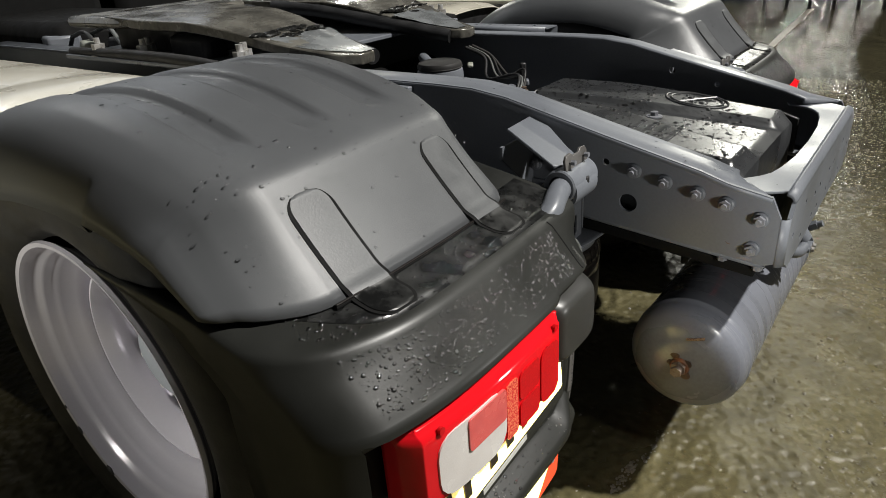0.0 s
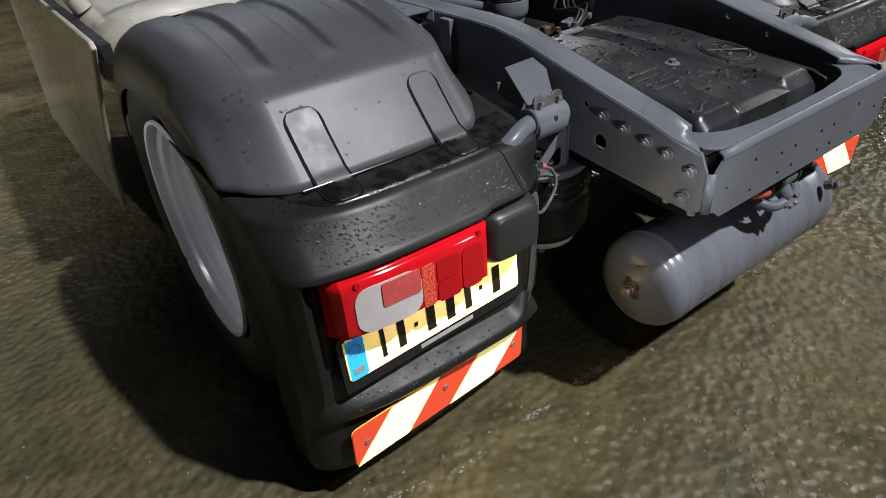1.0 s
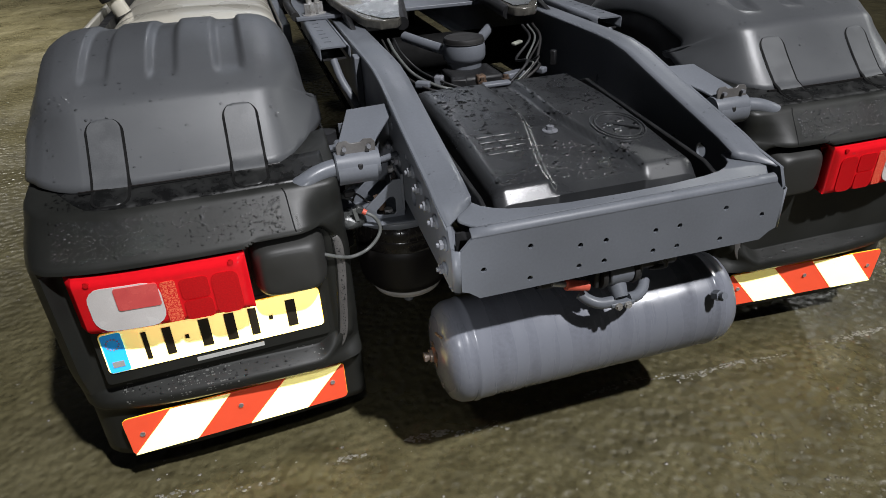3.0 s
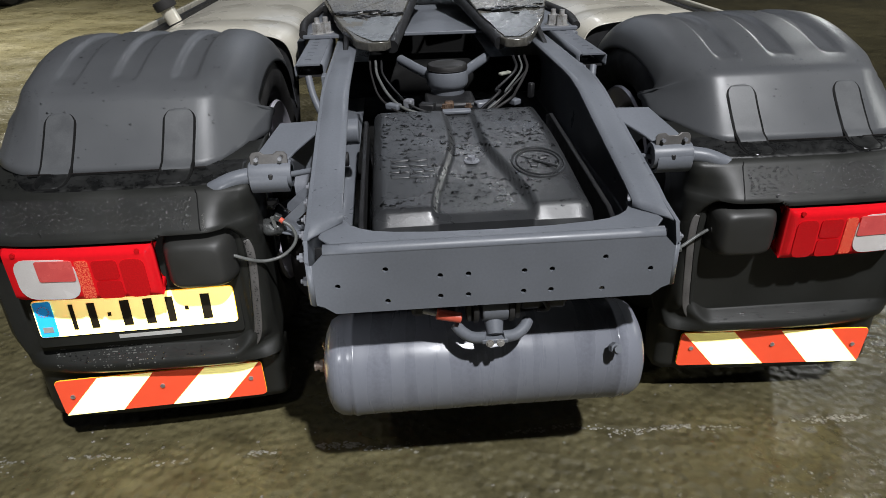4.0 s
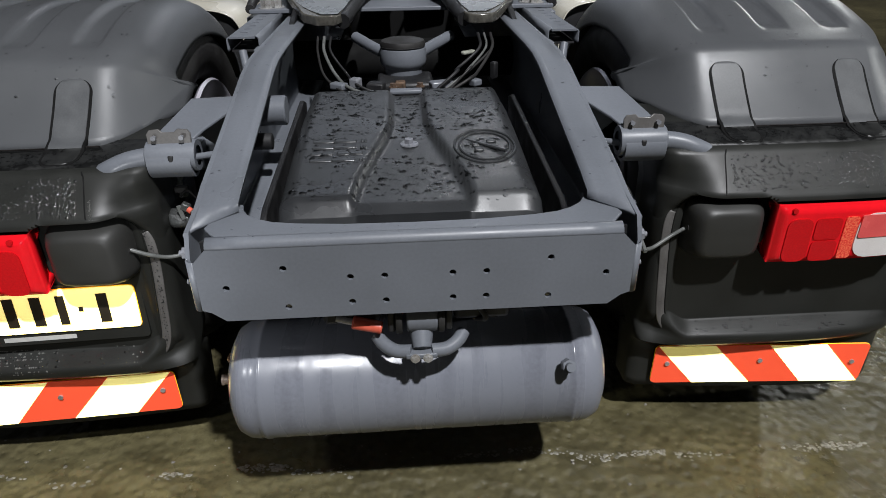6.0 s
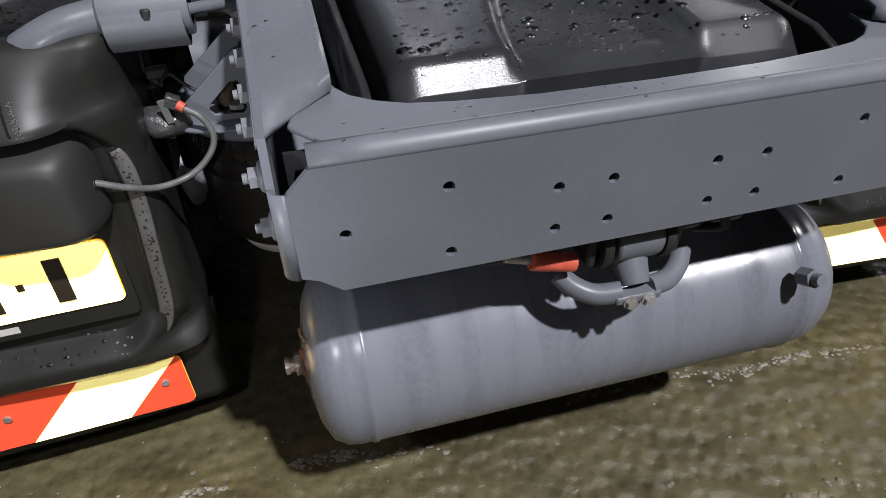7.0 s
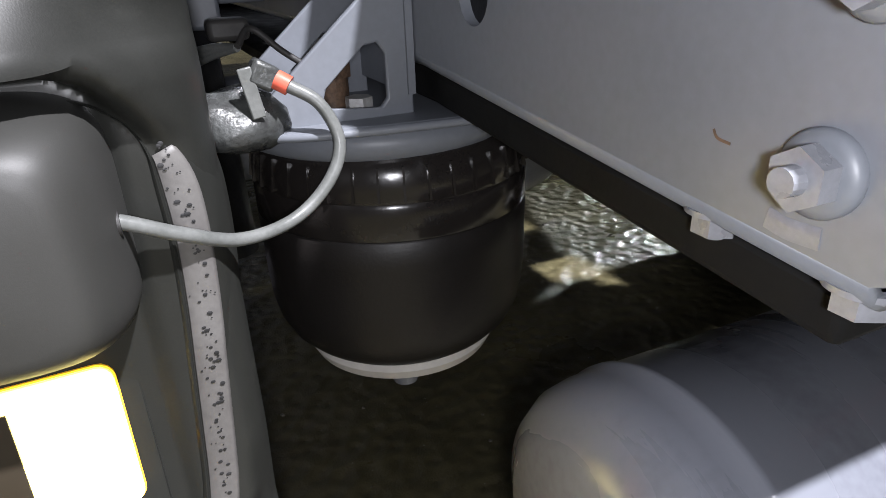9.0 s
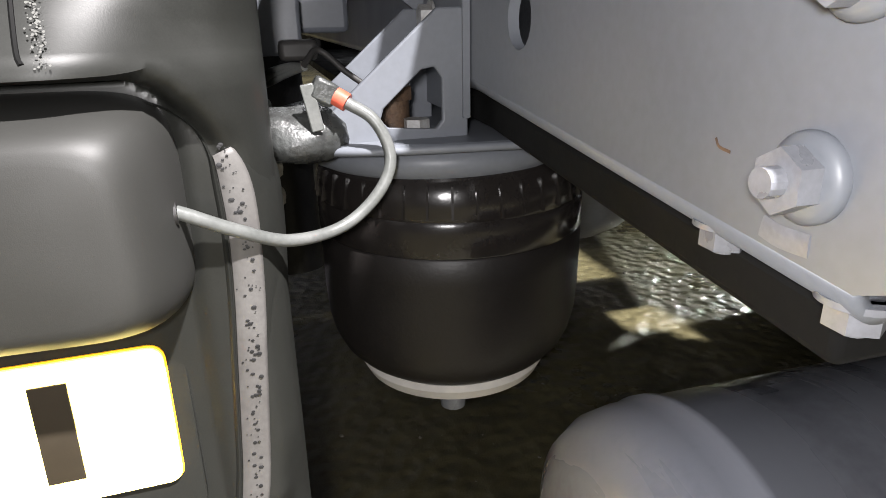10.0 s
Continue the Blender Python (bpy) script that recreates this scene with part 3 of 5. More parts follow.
# blank cover beside the lamp, with the cable hole
def pod_point(u, v):
    d = (abs(u) ** 5 + abs(v) ** 5) ** 0.2
    m = max(abs(u), abs(v))
    k = m / d if d > 1e-6 else 1.0
    return (0.711 + 0.089 * u * k, 0.262 + 0.008 * m * m + 0.085 * (1 - math.sqrt(max(0.0, 1 - max(0.0, (m - 0.64) / 0.36) ** 2))), 0.630 + 0.0775 * v * k)


ends = np.concatenate((-np.sin(np.linspace(math.pi / 2, 0, 18))[:-1], np.sin(np.linspace(0, math.pi / 2, 18))))
both("blank_cover", sheet(pod_point, ends, ends), COVER, bodies[0], bodies[1], label="blank black cover beside the tail light", sharp=60)
grommet = rod(bmesh.new(), (0.626, 0.314, 0.632), (0.640, 0.314, 0.632), 0.0085, seg=14)
both("cable_grommet", grommet, RUBBER, bodies[0], bodies[1])

# raised inner rim of the recess: a flat band, black plastic greyed to carry the torch's sheen, with a bead inside and a
# flange that slopes away outside
RIM = spline([(x, 0, z) for x, z in ((0.690, 0.7065), (0.655, 0.7050), (0.632, 0.7005), (0.612, 0.687), (0.599, 0.669), (0.5925, 0.647), (0.5905, 0.610), (0.5925, 0.560), (0.5965, 0.510),
                                    (0.6005, 0.460), (0.605, 0.410), (0.612, 0.372), (0.626, 0.345), (0.652, 0.328))], 5)


def rim_point(u, v, y):
    """A point beside the rim's line: u to the outside, v along it, y its depth."""
    u *= 0.30 + 0.70 * smooth(0.22, 0.42, v)
    k = min(len(RIM) - 1, max(0, int(round(v * (len(RIM) - 1)))))
    way = (RIM[min(k + 1, len(RIM) - 1)] - RIM[max(k - 1, 0)]).normalized()
    p = RIM[k] + Vector((way.z, 0, -way.x)) * u
    return Vector((p.x, y, p.z))


def rim_band(profile, first=0.0):
    steps = [v for v in np.linspace(0, 1, len(RIM)) if v >= first]
    return sheet(lambda u, v: rim_point(profile[u][0], v, profile[u][1]), range(len(profile)), steps)


both("edge_strip", rim_band([(-0.0090, 0.3350), (-0.0080, 0.3334), (0.0, 0.3330), (0.0100, 0.3338), (0.0125, 0.3352)], 0.32), STRIP, bodies[0], bodies[1],
              label="inner edge strip greyed for torch sheen, with dirt specks", thick=0.0015, sharp=60)
both("edge_bead", rim_band([(-0.0230, 0.352), (-0.0175, 0.346), (-0.0145, 0.3385), (-0.0130, 0.3342), (-0.0112, 0.3330), (-0.0096, 0.3342), (-0.0090, 0.3372)]), BLACK, bodies[0], bodies[1], sharp=60)
both("edge_flange", rim_band([(0.0122, 0.3360), (0.0150, 0.3385), (0.0205, 0.3470), (0.0260, 0.3580), (0.0300, 0.3700), (0.0310, 0.3900)], 0.25), BLACK, bodies[0], bodies[1], sharp=60)

# highlight on the wet band, painted as small pale specks
glints = bmesh.new()
random.seed(31)
for k in range(110):
    t = random.random()
    p = Vector((-0.678 + 0.006 * t + random.gauss(0, 0.0022), 0, 0.760 - 0.036 * t))
    r = 0.0003 + 0.0006 * random.random() ** 2
    bmesh.ops.create_circle(glints, cap_ends=True, segments=6, radius=r, matrix=at(p.x, np.interp(p.z, (0.728, 0.747, 0.773), (0.281, 0.296, 0.316)) + bow(0.675, p.z) - 0.0095, p.z) @ Matrix.Rotation(radians(52), 4, "X"))
part("wet_glint", glints, DIRT_GLINT, bodies[1], "pale specks for a wet highlight", kind="stuff")

# dried dirt on the lower lip of the left carrier
dirt = bmesh.new()
random.seed(37)
low_lip = [k for k, (_, z) in enumerate(BODY_LINE) if 0.312 < z < 0.362]
for x0, spread, count in ((1.010, 0.024, 90), (0.935, 0.026, 90), (1.145, 0.010, 26), (0.690, 0.014, 16)):
    for _ in range(count):
        x, k = random.gauss(x0, spread), random.choice(low_lip[:-1])
        p, q = body_point((x, 0), k), body_point((x, 0), k + 1)
        way = Vector((0, p.z - q.z, -(p.y - q.y))).normalized() * -1
        turn_ = way.to_track_quat("Z", "Y").to_matrix().to_4x4()
        r = 0.0007 + 0.0022 * random.random() ** 2
        ring_ = [dirt.verts.new(at(-p.x, p.y, p.z) @ (turn_ @ Vector((r * (0.6 + 0.7 * random.random()) * math.cos(a), r * (0.6 + 0.7 * random.random()) * math.sin(a), 0.0058)))) for a in np.linspace(0, 2 * math.pi, 9, endpoint=False)]
        dirt.faces.new(ring_)
part("dried_dirt", dirt, DIRT_GLINT, bodies[1], "grey dried dirt", kind="stuff")

# number plate on the left carrier; its characters are plain bars
PX0, PX1, PZ0, PZ1, PY = -1.162, -0.654, 0.424, 0.530, 0.322
tilt = at((PX0 + PX1) / 2, PY, (PZ0 + PZ1) / 2) @ Matrix.Rotation(radians(2.7), 4, "Z") @ Matrix.Rotation(radians(-4), 4, "X") @ Matrix.Diagonal((0.977, 1, 1, 1))
holder = part("plate_holder", plate(bmesh.new(), rounded(0.548, 0.150, 0.012, 4, 0, -0.012), 0.010, tilt @ at(0, 0.003, 0) @ XZ), BLACK, truck, "black plastic number plate holder", bevel=0.003)
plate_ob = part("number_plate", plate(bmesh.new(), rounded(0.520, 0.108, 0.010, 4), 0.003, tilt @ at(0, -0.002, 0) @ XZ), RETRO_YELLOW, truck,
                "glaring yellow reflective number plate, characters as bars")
part("plate_bloom", plate(bmesh.new(), rounded(0.5225, 0.1105, 0.011, 4), 0.002, tilt @ at(0, 0.0005, 0) @ XZ), BLOOM_EDGE, plate_ob)
part("blue_band", plate(bmesh.new(), rounded(0.046, 0.104, 0.006, 3, -0.234, 0), 0.002, tilt @ at(0, -0.0035, 0) @ XZ), BLUE, plate_ob, "blue band with two pale marks")
ring = bmesh.new()
for k in range(12):
    a = 2 * math.pi * k / 12
    box(ring, (-0.234 + 0.014 * math.cos(a), -0.0045, 0.024 + 0.014 * math.sin(a)), (0.004, 0.001, 0.004))
ring.transform(tilt)
part("mark_ring", ring, WHITEBAR, plate_ob, kind="stuff")
part("band_mark", box(bmesh.new(), (0, 0, 0), (0.026, 0.001, 0.016)), WHITEBAR, plate_ob).data.transform(tilt @ at(-0.234, -0.0045, -0.030))
for cx, w, h in ((-0.163, 0.020, 0.074), (-0.112, 0.036, 0.074), (-0.070, 0.016, 0.011), (-0.026, 0.044, 0.074), (0.034, 0.044, 0.074), (0.090, 0.036, 0.074),
                 (0.132, 0.018, 0.011), (0.184, 0.044, 0.074)):
    part("character_bar", box(bmesh.new(), (0, 0, 0), (w * 0.55, 0.0015, h)), INK, plate_ob).data.transform(tilt @ at(cx, -0.0035, 0.002))
part("print_bar", box(bmesh.new(), (0, 0, 0), (0.165, 0.001, 0.011)), WHITEBAR, holder).data.transform(tilt @ at(0.02, 0.0022, -0.071))

# hazard boards: red with two slanted white stripes
BW, BH = 0.562, 0.126
BOARD = at(0.9015, 0.3340, 0.206) @ Matrix.Rotation(radians(-3.6), 4, "Z") @ Matrix.Rotation(radians(3), 4, "X")
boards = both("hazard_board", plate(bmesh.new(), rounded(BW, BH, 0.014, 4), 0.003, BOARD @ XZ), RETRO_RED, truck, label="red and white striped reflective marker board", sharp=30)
both("board_bloom", plate(bmesh.new(), rounded(BW + 0.002, BH + 0.002, 0.015, 4), 0.002, BOARD @ at(0, 0.002, 0) @ XZ), BLOOM_EDGE, boards[0], boards[1])
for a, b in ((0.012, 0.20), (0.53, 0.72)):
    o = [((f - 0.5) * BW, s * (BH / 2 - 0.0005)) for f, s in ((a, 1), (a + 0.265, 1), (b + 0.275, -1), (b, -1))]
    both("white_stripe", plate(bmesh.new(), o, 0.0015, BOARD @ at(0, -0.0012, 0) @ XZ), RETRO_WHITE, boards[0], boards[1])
for x, z in ((-0.245, 0.005), (0.0, 0.012), (0.245, 0.005)):
    s = rod(bmesh.new(), (x, 0, z), (x, -0.004, z), 0.0065, seg=12)
    s.transform(BOARD)
    both("board_screw", s, STEEL, boards[0], boards[1])

# ---- chassis frame ----
TOP = ((0.035, 0.803), (0.115, 0.818), (0.17, 0.836), (0.37, 0.884), (0.61, 0.944), (0.70, 0.957), (0.80, 0.960), (3.45, 0.965))
LOW = ((3.45, 0.690), (0.75, 0.690), (0.41, 0.685), (0.035, 0.650))
END = ((0.016, 0.660), (0.016, 0.764))
web = plate(bmesh.new(), [*((y, z + 0.012) for y, z in LOW[::-1]), *TOP[::-1], *((y, z + (0.010 if z < 0.7 else 0)) for y, z in END[::-1])], 0.008, at(0.392, 0, 0) @ YZ,
            [circle(0.31, 0.743, 0.020, 20), circle(0.363, 0.826, 0.008), circle(0.43, 0.74, 0.008), circle(0.50, 0.86, 0.010)])
rails = both("frame_rail", web, GREY, truck, label="grey painted steel frame rail, damp and dirty", sharp=30)


top = sheet(lambda u, v: (u, TOP[v][0] + ((0.40 - u) * 1.0 if v == 0 else 0.0), TOP[v][1] + (0.003 if u < 0.395 else -0.002)), (0.322, 0.34, 0.36, 0.385, 0.396, 0.4015), range(len(TOP)))
both("top_flange", top, GREY, rails[0], rails[1], thick=0.008, sharp=50)
LOWER = [(0.322, 0.0), (0.36, 0.0)] + [(0.387 + 0.013 * math.sin(a), 0.013 - 0.013 * math.cos(a)) for a in np.linspace(0, math.pi / 2, 7)]
low = sheet(lambda u, v: (LOWER[u][0], LOW[v][0], LOW[v][1] + LOWER[u][1]), range(len(LOWER)), range(len(LOW)))
both("lower_flange", low, GREY, rails[0], rails[1], thick=0.006, offset=-1, sharp=50)
for y, z in ((0.300, 0.816), (0.235, 0.802), (0.170, 0.789), (0.114, 0.777), (0.050, 0.757), (0.058, 0.694), (0.44, 0.79), (0.53, 0.80)):
    nuts = both("flange_bolt", hexbolt(bmesh.new(), (0.4, y, z), (1, 0, 0), 0.0098, 0.0118, washer=False, stud=0.0085), BOLT, rails[0], rails[1], sharp=25)
    both("bolt_flange", lathe(bmesh.new(), [(0.0150, 0.398), (0.0156, 0.4005), (0.0156, 0.4026), (0.0146, 0.4042), (0.0118, 0.4056), (0.006, 0.4060)], at(0, y, z) @ Matrix(((0, 0, 1, 0), (1, 0, 0, 0), (0, 1, 0, 0), (0, 0, 0, 1))), 28), GREY, nuts[0], nuts[1], sharp=40)
    both("thread_rust", lathe(bmesh.new(), [(0.0050, 0.4125), (0.0066, 0.4126), (0.0068, 0.4134), (0.0062, 0.4142), (0.0050, 0.4143)], at(0, y, z) @ Matrix(((0, 0, 1, 0), (1, 0, 0, 0), (0, 1, 0, 0), (0, 0, 0, 1))), 18), RUST, nuts[0], nuts[1])
# black bar added for the shaded underside of the lower flange
both("underside_shade", plate(bmesh.new(), [(0.050, 0.648), (0.41, 0.681), (0.72, 0.686), (0.72, 0.660), (0.41, 0.655), (0.050, 0.624)], 0.046, at(0.338, 0, 0) @ YZ), SEAM_SHADE, rails[0], rails[1], label="near-black bar for the shaded underside of the rail", bevel=0.004)
for y in (0.045, 0.112):
    b = hexbolt(bmesh.new(), (0.385, y, 0.6525 + 0.09 * y), (0, 0, -1), 0.0088, 0.0095, stud=0.005)
    both("under_bolt", b, BOLT, rails[0], rails[1], sharp=25)

for y0, z0, y1, z1, w, m in ((0.106, 0.699, 0.097, 0.695, 0.0007, RUST), (0.076, 0.6725, 0.054, 0.6715, 0.0042, BOLT), (0.070, 0.6715, 0.063, 0.671, 0.0009, RUST)):
    mark = hose(bmesh.new(), [(0, y0, z0), (0, (y0 + y1) / 2 + 0.002, (z0 + z1) / 2 - 0.001), (0, y1, z1)], w, 8)
    mark.transform(at(-0.4002, 0, 0) @ Matrix.Diagonal((0.12, 1, 1, 1)))
    part("rust_mark", mark, m, rails[1], "small rust and wear mark")

# rear crossmember
face = [(-0.345, 0.642), (0.345, 0.642), (0.368, 0.660), (0.384, 0.666), (0.384, 0.760), (0.360, 0.785), (-0.360, 0.785), (-0.384, 0.760), (-0.384, 0.666), (-0.368, 0.660)]
HOLES = [(s * x, z) for s in (-1, 1) for x, z in ((0.336, 0.709), (0.234, 0.744), (0.120, 0.722), (0.060, 0.722), (0.233, 0.666), (0.120, 0.671), (0.060, 0.671))]
cm = plate(bmesh.new(), face, 0.008, XZ, [circle(x, z, 0.0062, 12) for x, z in HOLES])
crossmember = part("rear_crossmember", cm, GREY, truck, "grey steel rear crossmember with bolt holes", sharp=30)
curve = sheet(lambda u, v: (u, 0.018 - 0.018 * math.cos(v), 0.784 + 0.018 * math.sin(v)), np.linspace(-0.360, 0.360, 13), np.linspace(0, math.pi / 2, 7))
part("rounded_edge", curve, GREY, crossmember, thick=0.006, sharp=60)
inner = [(0.345, 0.160), (0.322, 0.150), (0.318, 0.128), (0.306, 0.105), (0.285, 0.086), (0.255, 0.070), (0.21, 0.060), (0.12, 0.050), (0.0, 0.047)]
cut = [(0.345, 0.018), (0.372, 0.055)] + inner + [(-x, y) for x, y in inner[-2::-1]] + [(-0.372, 0.055), (-0.345, 0.018)]
part("upper_flange", plate(bmesh.new(), cut, 0.006, at(0, 0, 0.796)), GREY, crossmember, bevel=0.002)
bend = sheet(lambda u, v: (0.384 + 0.016 * math.sin(u), 0.016 - 0.016 * math.cos(u), v), np.linspace(0, math.pi / 2, 9), (0.664, 0.71, 0.762))
both("corner_bend", bend, GREY, crossmember, thick=0.003, sharp=60)
# dark plate added behind the face to keep its bolt holes black
part("hole_backing", box(bmesh.new(), (0, 0.045, 0.715), (0.76, 0.006, 0.13)), DARK, crossmember)
for s in (-1, 1):
    part("corner_gusset", plate(bmesh.new(), [(s * 0.392, 0.008), (s * 0.392, 0.11), (s * 0.33, 0.008)], 0.006, at(0, 0, 0.668)), DARK, crossmember)

# ---- air tank under the crossmember ----
TY, TZ, TR = 0.165, 0.380, 0.129
prof = [(0.001, -0.408), (0.05, -0.407), (0.09, -0.399), (0.115, -0.386), (0.126, -0.368), (TR, -0.350), (TR, -0.336), (TR + 0.0025, -0.333), (TR + 0.0025, -0.327), (TR, -0.324),
        (TR, 0.312), (TR + 0.0025, 0.315), (TR + 0.0025, 0.321), (TR, 0.324), (TR, 0.340), (0.126, 0.357), (0.115, 0.376), (0.09, 0.389), (0.05, 0.396), (0.001, 0.397)]
AX = Matrix(((0, 0, 1, 0), (1, 0, 0, TY), (0, 1, 0, TZ), (0, 0, 0, 1)))
tank = part("air_tank", lathe(bmesh.new(), prof, AX, 64), TANK, truck, "grey painted cylindrical air tank under the crossmember, rain-streaked", sharp=50)
plug = rod(bmesh.new(), (-0.404, TY, TZ), (-0.422, TY, TZ), 0.017, seg=6)
rod(plug, (-0.420, TY, TZ), (-0.430, TY, TZ), 0.011, seg=14)
rod(plug, (-0.430, TY, TZ), (-0.436, TY, TZ), 0.013, seg=6)
part("end_plug", plug, PLUG, tank, "rusty drain plug")
part("plug_collar", lathe(bmesh.new(), [(0.014, -0.4145), (0.019, -0.4135), (0.0215, -0.410), (0.0225, -0.402)], AX, 28), COLLAR, tank, "rusty orange collar")
part("rust_scar", hose(bmesh.new(), [(-0.4050, 0.157, 0.453), (-0.4042, 0.147, 0.455), (-0.4030, 0.135, 0.459), (-0.3985, 0.121, 0.462)], 0.0030, 6), SCALE, tank, "rusty scratch")
for y, z, r in ((0.176, 0.404, 0.010), (0.148, 0.392, 0.009), (0.150, 0.360, 0.010), (0.171, 0.358, 0.008), (0.186, 0.384, 0.008)):
    blot = bmesh.new()
    bmesh.ops.create_icosphere(blot, subdivisions=2, radius=r, matrix=at(-0.4085, y, z) @ Matrix.Diagonal((0.25, 1, 1, 1)))
    for v in blot.verts:
        v.co += (v.co - Vector((-0.4085, y, z))) * 0.6 * noise.noise(v.co * 120)
    part("rust_blot", blot, RUST, tank)
part("end_plug", rod(rod(bmesh.new(), (0.393, TY, TZ), (0.403, TY, TZ), 0.024, seg=20), (0.403, TY, TZ), (0.412, TY, TZ), 0.013), COLLAR, tank)
drain = rod(bmesh.new(), (0.294, 0.045, 0.468), (0.294, 0.024, 0.480), 0.014, seg=6)
rod(drain, (0.294, 0.030, 0.476), (0.294, 0.012, 0.486), 0.009, seg=14)
part("drain_valve", drain, GREY, tank, sharp=25)
for x in (-0.12, 0.15):
    part("tank_hanger", box(bmesh.new(), (x, TY + 0.01, 0.575), (0.04, 0.012, 0.15)), DARK, tank)

# coupling valve above the tank
valve = tagged(part("coupling_valve", rod(bmesh.new(), (-0.026, 0.050, 0.606), (0.034, 0.050, 0.606), 0.034, seg=28), GREY, truck, "grey valve with black rings over the air tank", bevel=0.004))
for x in (-0.040, 0.040):
    part("valve_ring", lathe(bmesh.new(), [(0.020, -0.006), (0.036, -0.006), (0.038, 0), (0.036, 0.006), (0.020, 0.006)], at(x, 0.05, 0.606) @ Matrix.Rotation(radians(90), 4, "Y"), 28), RUBBER, valve)
    part("valve_block", box(bmesh.new(), (x * 1.35, 0.052, 0.606), (0.014, 0.05, 0.052)), DARK, valve, bevel=0.004)
part("red_connector", rod(bmesh.new(), (-0.128, 0.040, 0.600), (-0.072, 0.034, 0.588), 0.0135, 0.012, seg=16), REDPL, valve, "orange-red plastic connector", bevel=0.003)
part("connector_pin", rod(bmesh.new(), (-0.158, 0.045, 0.607), (-0.125, 0.040, 0.600), 0.007, seg=10), STEEL, valve)
for s in (-1, 1):
    part("bent_pipe", hose(bmesh.new(), [(s * 0.084, 0.052, 0.558), (s * 0.070, 0.034, 0.549), (s * 0.048, 0.020, 0.543), (s * 0.018, 0.012, 0.546)], 0.0135, 14), GREY, valve)
part("valve_neck", rod(bmesh.new(), (0.002, 0.045, 0.58), (0.002, 0.016, 0.550), 0.024, 0.018), GREY, valve)
part("pipe_clamp", box(bmesh.new(), (0.0, 0.008, 0.542), (0.060, 0.020, 0.012)), GREY, valve, bevel=0.003)
for x in (-0.012, 0.012):
    part("clamp_bolt", hexbolt(bmesh.new(), (x, -0.002, 0.540), (0, -1, 0), 0.006, 0.005), STEEL, valve)
for x in (-0.13, 0.12):
    part("dark_manifold", box(bmesh.new(), (x, 0.10, 0.615), (0.11, 0.09, 0.065)), DARK, valve, bevel=0.01)
part("loop_hose", hose(bmesh.new(), [(0.11, 0.07, 0.575), (0.125, 0.035, 0.60), (0.11, 0.035, 0.63)], 0.006), RUBBER, valve)

# ---- battery cover between the rails ----
BX0, BX1, BY0, BY1 = -0.262, 0.247, 0.122, 0.805


def box_top(x, y):
    t = (y - BY0) / (BY1 - BY0)
    w = 0.032 + 0.072 * (1 - smooth(0.02, 0.62, t))
    hump = smooth(w, w + 0.018, abs(x + 0.004))
    z = 0.802 + 0.052 * smooth(-0.2, 0.75, t) - 0.017 * (1 - hump)
    e = min(x - BX0, BX1 - x, BY1 - y)
    z -= max(0.0, 0.030 - (y - BY0)) * (0.25 + 0.70 * hump)
    if e < 0.035:
        z -= 0.035 * (1 - math.sqrt(max(0, 1 - (1 - e / 0.035) ** 2)))
    return z


def cover_point(u, v):
    x, y = min(BX1, max(BX0, u)), min(BY1, max(BY0, v))
    outside = u < BX0 or u > BX1 or v < BY0 or v > BY1
    return (x, y, 0.665 if outside else box_top(x, y))


def stations(a, b, n):
    return np.concatenate(([a - 0.01, a, a + 0.002, a + 0.006, a + 0.013, a + 0.022, a + 0.029], np.linspace(a + 0.035, b - 0.035, n), [b - 0.022, b - 0.013, b - 0.006, b - 0.002, b, b + 0.01]))


cover = part("battery_cover", sheet(cover_point, stations(BX0, BX1, 60), stations(BY0, BY1, 50)), BOXBLACK, truck,
             "black moulded plastic battery cover covered in raindrops", sharp=60)
for k in range(4):
    y = 0.395 - 0.030 * k
    for x0, x1 in (((-0.215, -0.120)), ((-0.112, -0.098))) if k != 2 else ((-0.215, -0.168), (-0.160, -0.105)):
        b = bmesh.new()
        for x in np.linspace(x0, x1, 3)[:-1]:
            w = (x1 - x0) / 2
            box(b, (x + w / 2, y, box_top(x + w / 2, y) - 0.0006), (w, 0.015, 0.005))
        part("embossed_bar", b, BOXBLACK, cover, bevel=0.003)
emb = bmesh.new()
EX, EY = 0.158, 0.350
for r in (0.066, 0.055):
    loop = [(EX + r * math.cos(a), EY + 1.22 * r * math.sin(a)) for a in np.linspace(0, 2 * math.pi, 33)]
    hose(emb, [(x, y, box_top(x, y) + 0.001) for x, y in loop], 0.003, 8, 0)
hose(emb, [(EX - 0.040 + 0.08 * k, EY + 0.040 - 0.08 * k, box_top(EX, EY) + 0.002) for k in np.linspace(0, 1, 5)], 0.004, 8, 0)
part("embossed_sign", emb, BOXBLACK, cover, "raised no-step sign in a ring")
for x, y, w, h in ((EX - 0.014, EY - 0.018, 0.02, 0.014), (EX + 0.016, EY + 0.020, 0.022, 0.014), (EX - 0.02, EY + 0.004, 0.014, 0.012), (EX + 0.022, EY - 0.006, 0.014, 0.012)):
    part("embossed_mark", box(bmesh.new(), (x, y, box_top(x, y) + 0.001), (w, h, 0.006)), BOXBLACK, cover, bevel=0.003)
zb = box_top(-0.005, 0.406)
part("cover_bolt", lathe(hexbolt(bmesh.new(), (-0.005, 0.406, zb + 0.004), (0, 0, 1), 0.009, 0.007, washer=False), [(0.003, 0.004), (0.020, 0.002), (0.021, -0.001)], at(-0.005, 0.406, zb + 0.001), 24), BOLT, cover, sharp=25)
